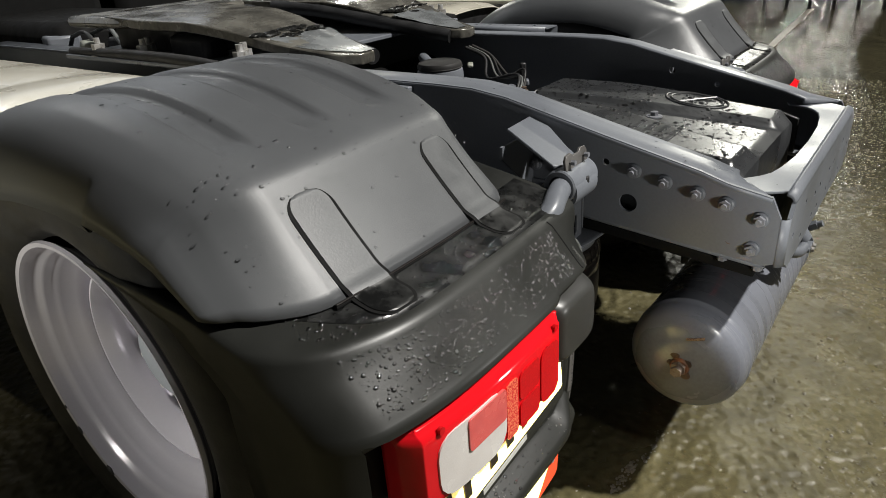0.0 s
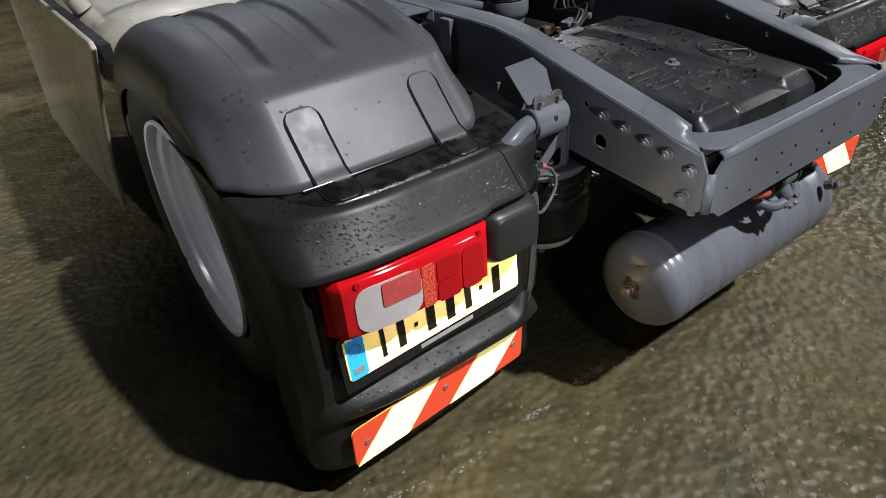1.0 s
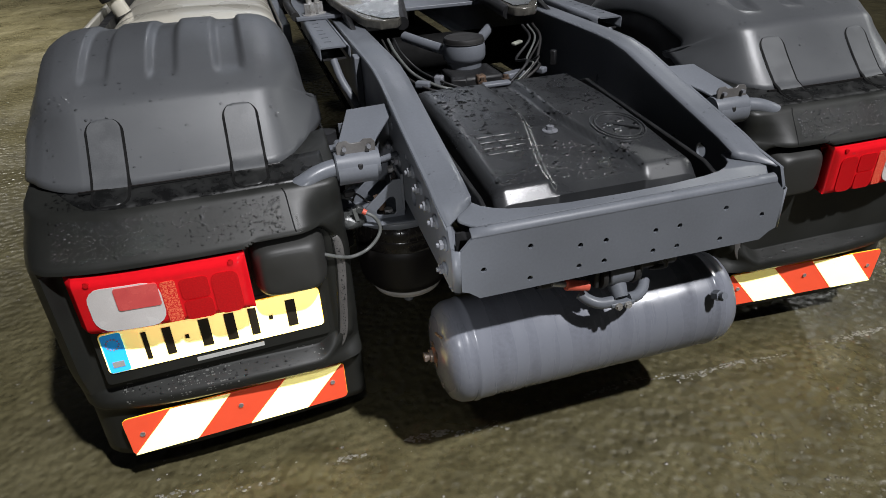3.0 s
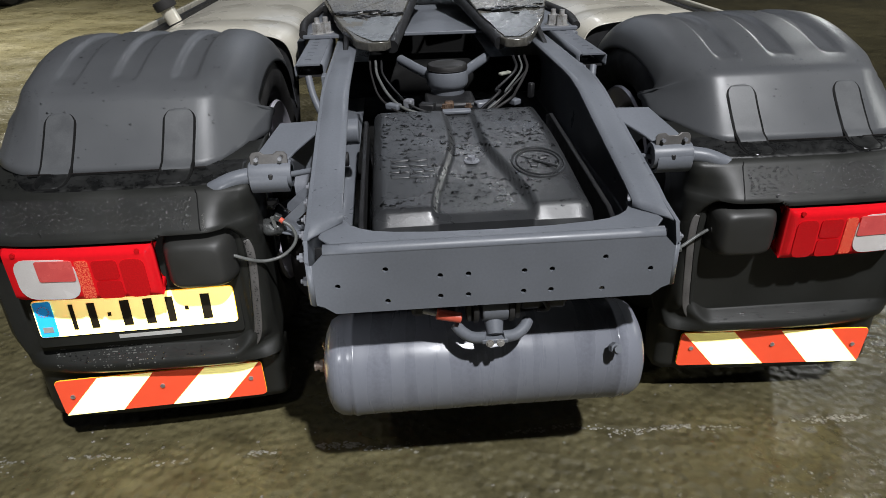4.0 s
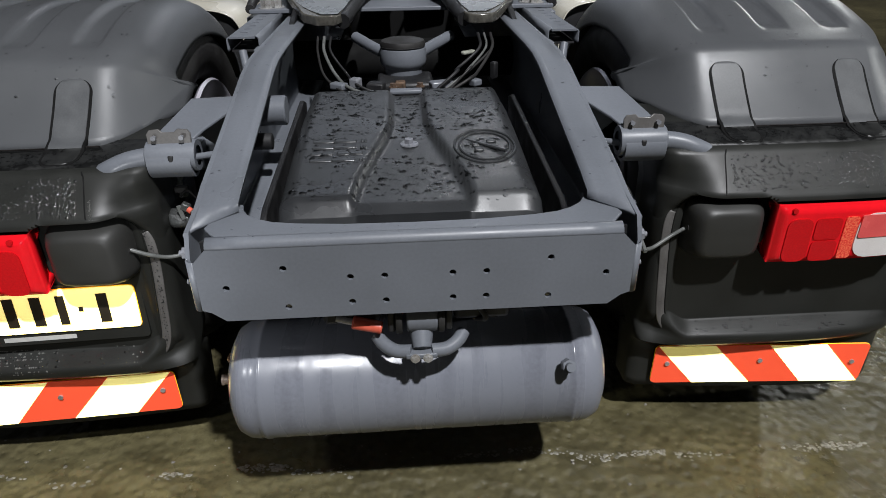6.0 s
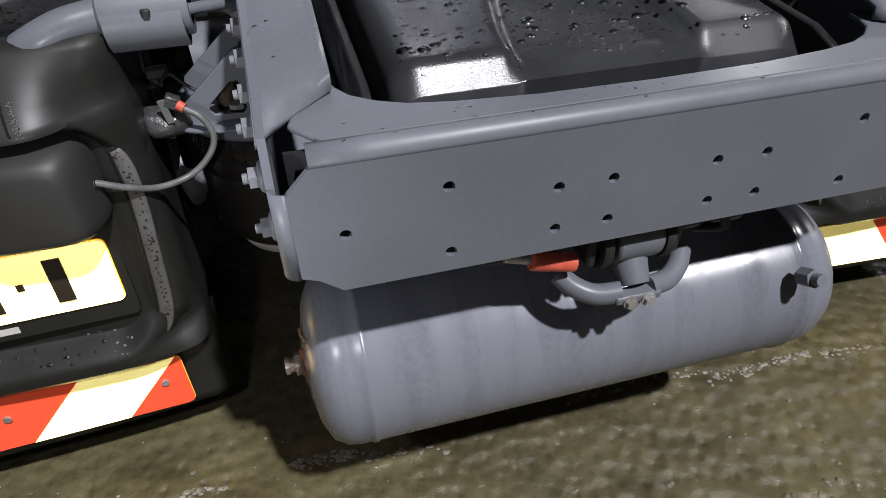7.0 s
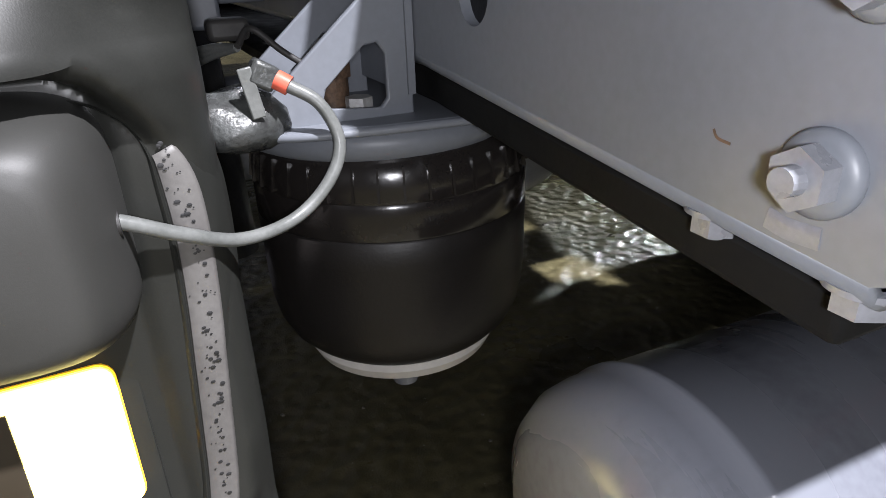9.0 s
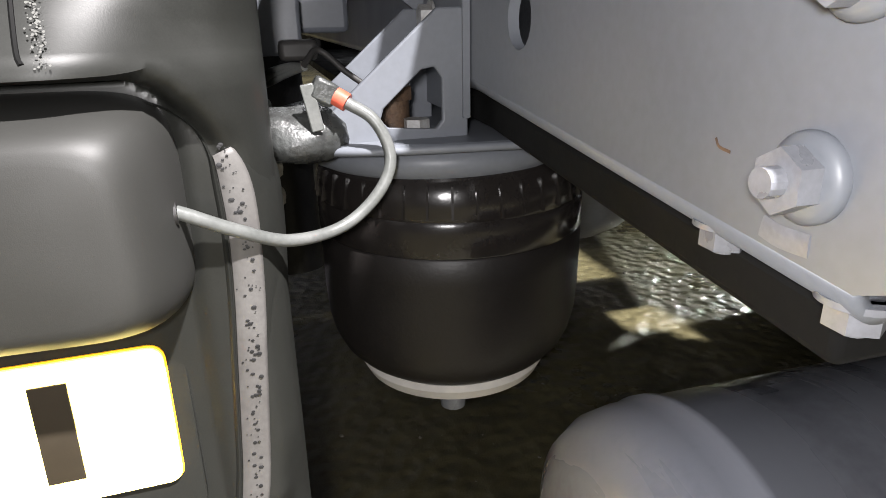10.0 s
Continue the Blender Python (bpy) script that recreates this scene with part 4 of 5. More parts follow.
part("cover_latch", box(bmesh.new(), (-0.005, 0.79, 0.845), (0.09, 0.03, 0.012)), GREY, cover, bevel=0.004)
for x in (-0.040, 0.035):
    part("latch_bolt", hexbolt(bmesh.new(), (x, 0.815, 0.85), (0, 0, 1), 0.008), RUST, cover)
for x, w in ((-0.292, 0.030), (0.280, 0.034)):
    part("side_tray", plate(bmesh.new(), [(0.115, 0.68), (0.115, 0.775), (0.16, 0.79), (0.76, 0.835), (0.80, 0.82), (0.80, 0.68)], 0.012, at(x, 0, 0) @ YZ), DARK, cover, bevel=0.003)
part("pipe_stub", rod(bmesh.new(), (-0.392, 0.60, 0.855), (-0.300, 0.60, 0.855), 0.036, seg=28), GREY, truck, "short grey pipe stub on the rail", bevel=0.004)
part("pipe_stub", rod(bmesh.new(), (-0.392, 0.53, 0.80), (-0.33, 0.53, 0.80), 0.02, seg=20), DARK, truck, bevel=0.003)
part("battery_tray", box(bmesh.new(), (0, 0.46, 0.672), (0.60, 0.66, 0.02)), DARK, truck, "dark tray below the battery cover")

# ---- mudguard arm, clamp and bracket on each side ----
arm = hose(bmesh.new(), [(0.470, 0.385, 0.822), (0.520, 0.384, 0.822), (0.570, 0.380, 0.821), (0.610, 0.370, 0.816), (0.645, 0.362, 0.803), (0.675, 0.370, 0.787), (0.702, 0.392, 0.770)], 0.0215, 18)
arms = both("mudguard_arm", arm, GREY, truck, label="bent grey tube that carries the mudguard")
both("sleeve", lathe(bmesh.new(), [(0.022, -0.052), (0.033, -0.052), (0.034, -0.048), (0.034, 0.050), (0.031, 0.053), (0.022, 0.053)], at(0.515, 0.385, 0.822) @ Matrix.Rotation(radians(90), 4, "Y"), 30), GREY, arms[0], arms[1])
ears = plate(bmesh.new(), [(-0.046, -0.012), (0.046, -0.012), (0.046, 0.012), (0.040, 0.020), (0.020, 0.022), (0.012, 0.015), (-0.012, 0.015), (-0.020, 0.022), (-0.040, 0.020), (-0.046, 0.012)], 0.006, at(0.515, 0.374, 0.862) @ Matrix.Rotation(radians(-8), 4, "X") @ XZ)
both("clamp_ear", ears, STRIP, arms[0], arms[1], label="weathered clamp flange", bevel=0.0015)
for x in (0.486, 0.544):
    both("clamp_bolt", hexbolt(bmesh.new(), (x, 0.371, 0.867), (0, -1, 0.1), 0.0048, 0.006, washer=False), BOLT, arms[0], arms[1])
lower = lathe(bmesh.new(), [(0.030, -0.046), (0.037, -0.046), (0.037, 0.046), (0.030, 0.046)], at(0.518, 0.385, 0.812) @ Matrix.Rotation(radians(90), 4, "Y"), 30)
both("clamp_lower", lower, GREY, arms[0], arms[1])
both("sleeve_notch", box(bmesh.new(), (0.512, 0.352, 0.820), (0.012, 0.006, 0.026)), DARK, arms[0], arms[1], bevel=0.003)
brk = plate(bmesh.new(), [(0.401, 0.545), (0.505, 0.540), (0.556, 0.405), (0.545, 0.395), (0.470, 0.395), (0.455, 0.425), (0.401, 0.500)], 0.007, at(0, 0, 0.872))
for v in brk.verts:
    v.co.z += 0.34 * (v.co.y - 0.46)
brackets = both("arm_bracket", brk, GREY, truck, label="flat grey steel bracket between rail and mudguard arm", bevel=0.002)
both("bracket_web", plate(bmesh.new(), [(0.401, 0.74), (0.401, 0.872), (0.53, 0.872), (0.53, 0.845), (0.44, 0.77)], 0.007, at(0, 0.537, 0) @ XZ), GREY, brackets[0], brackets[1])
both("bracket_stay", hose(bmesh.new(), [(0.402, 0.46, 0.80), (0.44, 0.42, 0.81), (0.475, 0.39, 0.815)], 0.008), GREY, brackets[0], brackets[1])

# ---- air springs with their carriers ----
SX, SY = 0.388, 0.520
bel = [(0.03, 0.628), (0.108, 0.628), (0.120, 0.624), (0.128, 0.616), (0.1325, 0.606), (0.1348, 0.595), (0.1350, 0.584), (0.1334, 0.5805), (0.1352, 0.577), (0.1352, 0.549), (0.1336, 0.547),
       (0.1352, 0.545), (0.1350, 0.520), (0.1343, 0.480), (0.1325, 0.455), (0.1285, 0.437), (0.121, 0.421), (0.110, 0.409), (0.100, 0.402), (0.03, 0.398)]
both_parts = bel[:11], bel[10:]
bm = lathe(bmesh.new(), both_parts[0], at(SX, SY, 0), 72)
springs = both("air_spring", bm, BELLOWS, truck, label="glossy black rubber air spring bellows with a white foot ring", sharp=40)
both("sleeve", lathe(bmesh.new(), both_parts[1], at(SX, SY, 0), 72), SLEEVE, springs[0], springs[1], label="matt black rolling sleeve", sharp=40)
ridge = bpy.data.meshes.new("ridge")
rb = box(bmesh.new(), (0, 0, 0), (0.0045, 0.0020, 0.029))
rb.to_mesh(ridge)
rb.free()
ridge.materials.append(BELLOWS)
for s, spring in ((1, springs[0]), (-1, springs[1])):
    for k in range(40):
        a = 2 * math.pi * (k + 0.3) / 40
        ob = new("ridge", ridge)
        ob.parent = spring
        ob.matrix_world = at(s * SX + 0.1332 * math.cos(a), SY + 0.1332 * math.sin(a), 0.5975) @ Matrix.Rotation(a, 4, "Z") @ Matrix.Rotation(radians(-9), 4, "Y")
both("foot_ring", lathe(bmesh.new(), [(0.04, 0.402), (0.101, 0.402), (0.1025, 0.395), (0.097, 0.384), (0.086, 0.380), (0.04, 0.380)], at(SX, SY, 0), 56), WHITE, springs[0], springs[1], label="white foot ring")
both("stud", lathe(bmesh.new(), [(0.019, 0.384), (0.019, 0.340), (0.016, 0.337), (0.0145, 0.316), (0.001, 0.314)], at(SX, SY, 0), 20), GREY2, springs[0], springs[1])
both("top_dish", lathe(bmesh.new(), [(0.02, 0.645), (0.112, 0.645), (0.127, 0.640), (0.132, 0.631), (0.129, 0.620), (0.112, 0.612)], at(SX + 0.012, SY, 0), 56), GREY, springs[0], springs[1], sharp=60)
deck = plate(bmesh.new(), [(0.330, 0.372), (0.445, 0.382), (0.505, 0.400), (0.548, 0.440), (0.556, 0.500), (0.548, 0.600), (0.50, 0.650), (0.33, 0.655)], 0.008, at(0, 0, 0.642))
carriers = both("spring_carrier", deck, GREY, truck, label="grey welded steel carrier over the air spring", bevel=0.003)
for y in (0.413, 0.530):
    o = [(0.402, 0.648), (0.402, 0.752), (0.427, 0.752), (0.514, 0.676), (0.520, 0.648)]
    hole = [(0.424, 0.664), (0.424, 0.698), (0.430, 0.707), (0.441, 0.705), (0.473, 0.676), (0.476, 0.667), (0.470, 0.660), (0.430, 0.657)]
    both("gusset", plate(bmesh.new(), o, 0.006, at(0, y, 0) @ XZ, [hole[::-1]]), GREY, carriers[0], carriers[1], bevel=0.0015)
both("back_plate", box(bmesh.new(), (0.404, 0.472, 0.715), (0.006, 0.124, 0.10)), GREY, carriers[0], carriers[1])
both("carrier_bolt", hexbolt(hexbolt(bmesh.new(), (0.408, 0.500, 0.745), (1, 0, 0), 0.009, 0.010), (0.408, 0.475, 0.730), (1, 0, 0), 0.009, 0.010), STEEL, carriers[0], carriers[1])
both("carrier_bolt", hexbolt(bmesh.new(), (0.440, 0.440, 0.648), (0, 0, 1), 0.010, 0.012), STEEL, carriers[0], carriers[1])
both("brass_fitting", rod(rod(bmesh.new(), (0.455, 0.468, 0.646), (0.455, 0.468, 0.676), 0.015), (0.455, 0.468, 0.676), (0.455, 0.468, 0.688), 0.018, seg=6), RUST, carriers[0], carriers[1], label="copper-brown air fitting")
both("edge_lip", hose(bmesh.new(), [(0.345, 0.374, 0.646), (0.445, 0.384, 0.646), (0.505, 0.402, 0.645), (0.548, 0.442, 0.642)], 0.0036), GREY, carriers[0], carriers[1])

# cables and plugs beside the left spring
loom = part("lamp_cable", hose(bmesh.new(), [(-0.636, 0.314, 0.633), (-0.626, 0.315, 0.632), (-0.594, 0.322, 0.615), (-0.559, 0.342, 0.597), (-0.519, 0.362, 0.597), (-0.489, 0.372, 0.617), (-0.476, 0.380, 0.643), (-0.486, 0.386, 0.671), (-0.507, 0.392, 0.686)], 0.0047, 12),
            CABLE, truck, "grey lamp cable in a loose loop")
part("red_ring", rod(bmesh.new(), (-0.505, 0.391, 0.685), (-0.513, 0.395, 0.690), 0.0072, seg=14), REDPL, loom, "red marking ring")
part("plug", box(bmesh.new(), (-0.521, 0.402, 0.693), (0.020, 0.018, 0.018), Matrix.Rotation(radians(30), 4, "Y")), TAPE, loom, bevel=0.003)
part("tag", box(bmesh.new(), (-0.531, 0.395, 0.682), (0.010, 0.003, 0.036), Matrix.Rotation(radians(-10), 4, "Y")), CABLE, loom, bevel=0.001)
sensor = bmesh.new()
bmesh.ops.create_icosphere(sensor, subdivisions=3, radius=0.036, matrix=at(-0.542, 0.425, 0.660) @ Matrix.Diagonal((1.15, 0.9, 0.62, 1)))
for v in sensor.verts:
    v.co += (v.co - Vector((-0.542, 0.425, 0.660))) * 0.35 * noise.noise(v.co * 38)
part("tape_wrap", sensor, TAPE, loom, "crumpled tape-wrapped sensor")
for k in range(3):
    part("wire", hose(bmesh.new(), [(-0.590, 0.52 + 0.01 * k, 0.686 - 0.006 * k), (-0.565, 0.50, 0.690 + 0.004 * k), (-0.545, 0.46, 0.702 + 0.003 * k), (-0.532, 0.425, 0.710)], 0.003), CABLE, loom)
part("wire", hose(bmesh.new(), [(-0.533, 0.415, 0.712), (-0.520, 0.43, 0.722), (-0.500, 0.425, 0.705), (-0.480, 0.42, 0.690)], 0.0025), RUBBER, loom)
part("plug", box(bmesh.new(), (-0.535, 0.440, 0.722), (0.03, 0.02, 0.016)), RUBBER, loom, bevel=0.004)
part("plug", box(bmesh.new(), (-0.583, 0.555, 0.700), (0.024, 0.03, 0.044)), IVORY, loom, "ivory connector", bevel=0.005)
part("plug", box(bmesh.new(), (-0.575, 0.54, 0.668), (0.034, 0.02, 0.012)), IVORY, loom, bevel=0.004)
rloom = part("lamp_cable", hose(bmesh.new(), [(0.622, 0.318, 0.628), (0.590, 0.315, 0.610), (0.545, 0.300, 0.590), (0.505, 0.270, 0.605), (0.480, 0.230, 0.645), (0.460, 0.21, 0.690), (0.445, 0.20, 0.72)], 0.0045, 12), CABLE, truck, "grey lamp cable in a loose loop")
for k in range(5):
    random.seed(20 + k)
    pts = [(0.410 + 0.03 * random.random(), 0.08 + 0.05 * j + 0.03 * random.random(), 0.70 + 0.03 * j * (1 if k % 2 else 0.4) + 0.03 * random.random()) for j in range(4)]
    part("wire", hose(bmesh.new(), pts, 0.004), RUBBER if k % 2 else CABLE, rloom)

# bracket and pipes behind the left spring
hanger = part("hanger_plate", box(box(bmesh.new(), (-0.572, 0.585, 0.60), (0.008, 0.06, 0.20)), (-0.545, 0.62, 0.745), (0.05, 0.06, 0.07)), GREY, truck, "grey hanger plate beside the air spring", bevel=0.006)
part("hanger_bolt", hexbolt(hexbolt(bmesh.new(), (-0.566, 0.575, 0.60), (0.3, -1, 0), 0.009, 0.012), (-0.566, 0.575, 0.570), (0.3, -1, 0), 0.009, 0.012), STEEL, hanger)
part("block", box(bmesh.new(), (-0.500, 0.66, 0.755), (0.07, 0.05, 0.05)), GREY, hanger, bevel=0.006)
part("damper", rod(bmesh.new(), (-0.545, 0.68, 0.45), (-0.555, 0.70, 0.80), 0.035), DARK, hanger)

# ---- axle, wheels ----
WY, WZ, WR = 1.008, 0.522, 0.522


def tyre_mesh(x0, x1):
    w, r = x1 - x0, WR
    half = [(0.316, 0.020), (0.340, -0.006), (0.370, -0.018), (0.405, -0.022), (0.445, -0.010), (0.475, 0.018), (0.500, 0.060)]
    prof = [(a, x0 + b) for a, b in half]
    ribs = 5
    for k in range(ribs):
        a, b = x0 + 0.062 + (w - 0.124) * k / ribs, x0 + 0.062 + (w - 0.124) * (k + 1) / ribs
        prof += [(r, a + 0.005), (r, b - 0.005)] + ([(r - 0.014, b - 0.003), (r - 0.014, b + 0.003)] if k < ribs - 1 else [])
    prof += [(a, x1 - b) for a, b in half[::-1]]
    bm = lathe(bmesh.new(), prof, Matrix(((0, 0, 1, 0), (1, 0, 0, WY), (0, 1, 0, WZ), (0, 0, 0, 1))), 72)
    for k in range(44):
        a = 2 * math.pi * k / 44
        for x in (x0 + 0.082, x1 - 0.082):
            box(bm, (x, WY + (r - 0.003) * math.cos(a), WZ + (r - 0.003) * math.sin(a)), (0.036, 0.010, 0.022), Matrix.Rotation(a, 4, "X"))
    return bm


WAX = Matrix(((0, 0, 1, -0.016), (1, 0, 0, WY), (0, 1, 0, WZ), (0, 0, 0, 1)))
wheels = both("wheel", tyre_mesh(0.944, 1.236), RUBBER, truck, label="black truck tyre on a deep silver-grey rim")
both("inner_tyre", tyre_mesh(0.615, 0.905), RUBBER, wheels[0], wheels[1])
rim = [(0.312, 1.250), (0.318, 1.258), (0.316, 1.266), (0.307, 1.264), (0.302, 1.256), (0.299, 1.244), (0.294, 1.236), (0.288, 1.232), (0.284, 1.226), (0.281, 1.214), (0.276, 1.208),
       (0.272, 1.200), (0.266, 1.186), (0.259, 1.176), (0.253, 1.166), (0.249, 1.150), (0.247, 1.120), (0.246, 1.090)]
both("inner_rim", lathe(bmesh.new(), [(0.250, 0.700), (0.262, 0.655), (0.290, 0.634), (0.300, 0.618), (0.312, 0.612), (0.318, 0.620), (0.310, 0.632)], WAX, 64), RIMM, wheels[0], wheels[1], label="pale inner rim flange", thick=0.004, sharp=40)
both("rim_barrel", lathe(bmesh.new(), rim, WAX, 72), RIMM, wheels[0], wheels[1], label="silver-grey steel rim", thick=0.004, sharp=40)
dish = [(0.238, 1.085), (0.234, 1.120), (0.231, 1.156), (0.227, 1.165), (0.221, 1.166), (0.217, 1.160), (0.213, 1.148), (0.209, 1.140), (0.206, 1.126), (0.204, 1.110), (0.202, 1.094)]
both("rim_dish", lathe(bmesh.new(), dish, WAX, 72), RIMM, wheels[0], wheels[1], thick=0.004, sharp=50)
disc = plate(bmesh.new(), circle(WY, WZ, 0.208, 60), 0.012, at(1.065, 0, 0) @ YZ, [circle(WY + 0.176 * math.cos(a), WZ + 0.176 * math.sin(a), 0.029, 24) for a in np.linspace(-0.27, 2 * math.pi - 0.27, 8, endpoint=False)])
# unseen drum, added so the hand holes show dark
both("brake_drum", lathe(bmesh.new(), [(0.06, 1.055), (0.150, 1.060), (0.196, 1.056), (0.206, 1.040), (0.206, 0.800), (0.10, 0.796)], WAX, 48), DARK, wheels[0], wheels[1], label="dark brake drum behind the rim")
both("rim_disc", disc, RIMM, wheels[0], wheels[1], sharp=30)
both("hub", lathe(bmesh.new(), [(0.118, 1.075), (0.118, 1.097), (0.108, 1.101), (0.092, 1.103), (0.088, 1.135), (0.078, 1.147), (0.001, 1.149)], WAX, 40), GREY, wheels[0], wheels[1])
for k in range(10):
    a = 2 * math.pi * (k + 0.5) / 10
    both("wheel_nut", hexbolt(bmesh.new(), (1.077, WY + 0.132 * math.cos(a), WZ + 0.132 * math.sin(a)), (1, 0, 0), 0.012, 0.022, stud=0.012), STEEL, wheels[0], wheels[1], sharp=25)
for a, r in ((-0.72, 0.011), (-1.10, 0.013), (-0.52, 0.006)):
    chip = bmesh.new()
    bmesh.ops.create_icosphere(chip, subdivisions=2, radius=r, matrix=at(-1.2490, WY + 0.311 * math.cos(a), WZ + 0.311 * math.sin(a)) @ Matrix.Rotation(a, 4, "X") @ Matrix.Diagonal((0.35, 0.45, 1, 1)))
    for v in chip.verts:
        v.co += Vector((0, 1, 1)) * 0.004 * noise.noise(v.co * 150)
    part("paint_chip", chip, DARK, wheels[1], "dark chipped paint on the rim lip")
axle = part("rear_axle", rod(rod(bmesh.new(), (-0.95, WY, WZ), (0.95, WY, WZ), 0.085), (-0.25, WY, WZ), (0.25, WY, WZ), 0.13), GREY2, truck, "grey axle housing between the wheels")
diff = bmesh.new()
bmesh.ops.create_uvsphere(diff, u_segments=28, v_segments=16, radius=0.23, matrix=at(0.0, WY + 0.03, WZ + 0.02) @ Matrix.Diagonal((1, 0.8, 1, 1)))
part("differential", diff, GREY2, axle)
# link with its ball joint over the axle
joint = part("axle_link", lathe(bmesh.new(), [(0.001, 0.938), (0.050, 0.938), (0.066, 0.934), (0.068, 0.926), (0.063, 0.922), (0.070, 0.918), (0.073, 0.905), (0.073, 0.880), (0.069, 0.868), (0.060, 0.860), (0.058, 0.82), (0.04, 0.76)], at(-0.008, 1.09, -0.012), 44), GREY, truck, "grey ball joint and arms over the axle", sharp=35)
part("joint_lid", lathe(bmesh.new(), [(0.001, 0.944), (0.052, 0.944), (0.066, 0.940), (0.070, 0.932), (0.0695, 0.924)], at(-0.008, 1.09, -0.012), 44), RUBBER, joint, "black lid", sharp=35)
part("joint_seal", lathe(bmesh.new(), [(0.066, 0.921), (0.071, 0.917), (0.0675, 0.913)], at(-0.008, 1.09, -0.004), 40), RUBBER, joint)
for s, tip in ((-1, (-0.165, 1.30, 0.904)), (1, (0.155, 1.285, 0.904))):
    part("link_arm", hose(bmesh.new(), [(s * 0.05 - 0.008, 1.12, 0.880), (s * 0.10 - 0.008, 1.20, 0.890), tip], 0.018, 16), GREY, joint)
part("joint_base", box(bmesh.new(), (-0.005, 1.02, 0.80), (0.17, 0.16, 0.06)), DARK, joint, bevel=0.01)

# pipes and cables in the frame well
for k in range(7):
    random.seed(60 + k)
    s = -1 if k < 3 else 1
    x, y = s * (0.275 - 0.02 * (k % 3)), 1.16
    part("air_line", hose(bmesh.new(), [(x, y, 0.93), (x - s * 0.005, 1.08, 0.90), (x - s * (0.03 + 0.01 * k % 3), 0.98 + 0.02 * (k % 3), 0.85), (x - s * 0.09, 0.90, 0.82 + 0.01 * k % 3), (x - s * 0.17, 0.87, 0.81)], 0.005 if k % 2 else 0.0038), (RUBBER, CABLE, DARK)[k % 3], truck)
for x, y, z, sx, sy, sz, m in ((-0.09, 0.90, 0.83, 0.05, 0.04, 0.03, DARK), (0.10, 0.90, 0.835, 0.07, 0.035, 0.02, GREY2), (0.20, 0.91, 0.835, 0.03, 0.03, 0.02, GREY), (-0.15, 0.92, 0.84, 0.03, 0.03, 0.03, BOLT),
                               (0.20, 1.12, 0.88, 0.05, 0.02, 0.012, IVORY), (-0.20, 0.93, 0.83, 0.05, 0.03, 0.02, GREY), (0.26, 0.95, 0.86, 0.02, 0.02, 0.05, DARK), (-0.02, 0.89, 0.835, 0.03, 0.03, 0.03, RUST)):
    part("fitting", box(bmesh.new(), (x, y, z), (sx, sy, sz), Matrix.Rotation(x * 3, 4, "Z")), m, truck, bevel=0.005)
# black tube and added sheet put the well's shade into the colour
part("cross_tube", rod(bmesh.new(), (-0.39, 1.45, 0.80), (0.39, 1.45, 0.80), 0.07), SEAM_SHADE, truck, "cross tube between the rails, blackened for the shade")
part("well_shade", box(bmesh.new(), (0, 2.7, 0.60), (0.76, 3.6, 0.02)), SEAM_SHADE, truck, "added near-black sheet for the shade in the frame well")

# perforated angle brackets on the rails
slots = [rounded(0.024, 0.011, 0.0050, 4, 0.474, y) for y in np.linspace(1.03, 1.40, 7)]
perf = plate(bmesh.new(), [(0.428, 0.955), (0.502, 0.955), (0.502, 1.50), (0.428, 1.50)], 0.005, at(0, 0, 0.966), slots)
perfs = both("perforated_bracket", perf, GREY, truck, label="grey perforated channel on the frame rail")
# dark slab added so slots and open end look shaded inside
both("slot_shade", box(bmesh.new(), (0.465, 1.235, 0.930), (0.072, 0.53, 0.005)), DARK, perfs[0], perfs[1])
for x, way in ((0.502, 1), (0.428, -1)):
    side_line = [(x + way * 0.008 * math.sin(a), 0.963 + 0.008 * math.cos(a)) for a in np.linspace(0, math.pi / 2, 6)] + [(x + way * 0.008, 0.940), (x + way * 0.008, 0.932)]
    both("channel_side", sheet(lambda u, v: (side_line[u][0], v, side_line[u][1] - 0.0005), range(len(side_line)), (0.955, 1.50)), GREY, perfs[0], perfs[1], thick=0.004, sharp=50)
both("bracket_strut", hose(bmesh.new(), [(0.470, 0.965, 0.93), (0.455, 0.93, 0.87), (0.420, 0.88, 0.80)], 0.012), GREY, perfs[0], perfs[1])
both("strut_foot", box(bmesh.new(), (0.41, 0.90, 0.87), (0.02, 0.05, 0.16)), GREY, perfs[0], perfs[1], bevel=0.003)

# ---- fifth wheel ----
def ramp_z(y):
    return 0.992 + 0.105 * smooth(1.12, 1.75, y) + 0.01 * smooth(1.75, 2.2, y)


def prong(outline, thick):
    bm = plate(bmesh.new(), outline, thick, Matrix())
    bmesh.ops.subdivide_edges(bm, edges=[e for e in bm.edges if e.calc_length() > 0.15], cuts=3)
    for v in bm.verts:
        v.co.z += ramp_z(v.co.y) - thick
    return bm


fifth = part("fifth_wheel", prong([(0.235, 1.14), (0.205, 1.155), (0.19, 1.19), (0.10, 1.70), (0.055, 1.90), (0.055, 2.25), (0.44, 2.25), (0.475, 1.95), (0.455, 1.65), (0.40, 1.42), (0.30, 1.18), (0.28, 1.15)], 0.03), GREASE, truck,
             "greasy dark fifth wheel coupling plate with two prongs", bevel=0.004, sharp=45)
part("prong", mirrored(prong([(0.275, 1.16), (0.215, 1.165), (0.19, 1.20), (0.10, 1.70), (0.055, 1.90), (0.055, 2.25), (0.44, 2.25), (0.475, 1.95), (0.455, 1.65), (0.40, 1.42), (0.32, 1.20)], 0.03)), GREASE, fifth, bevel=0.004, sharp=45)
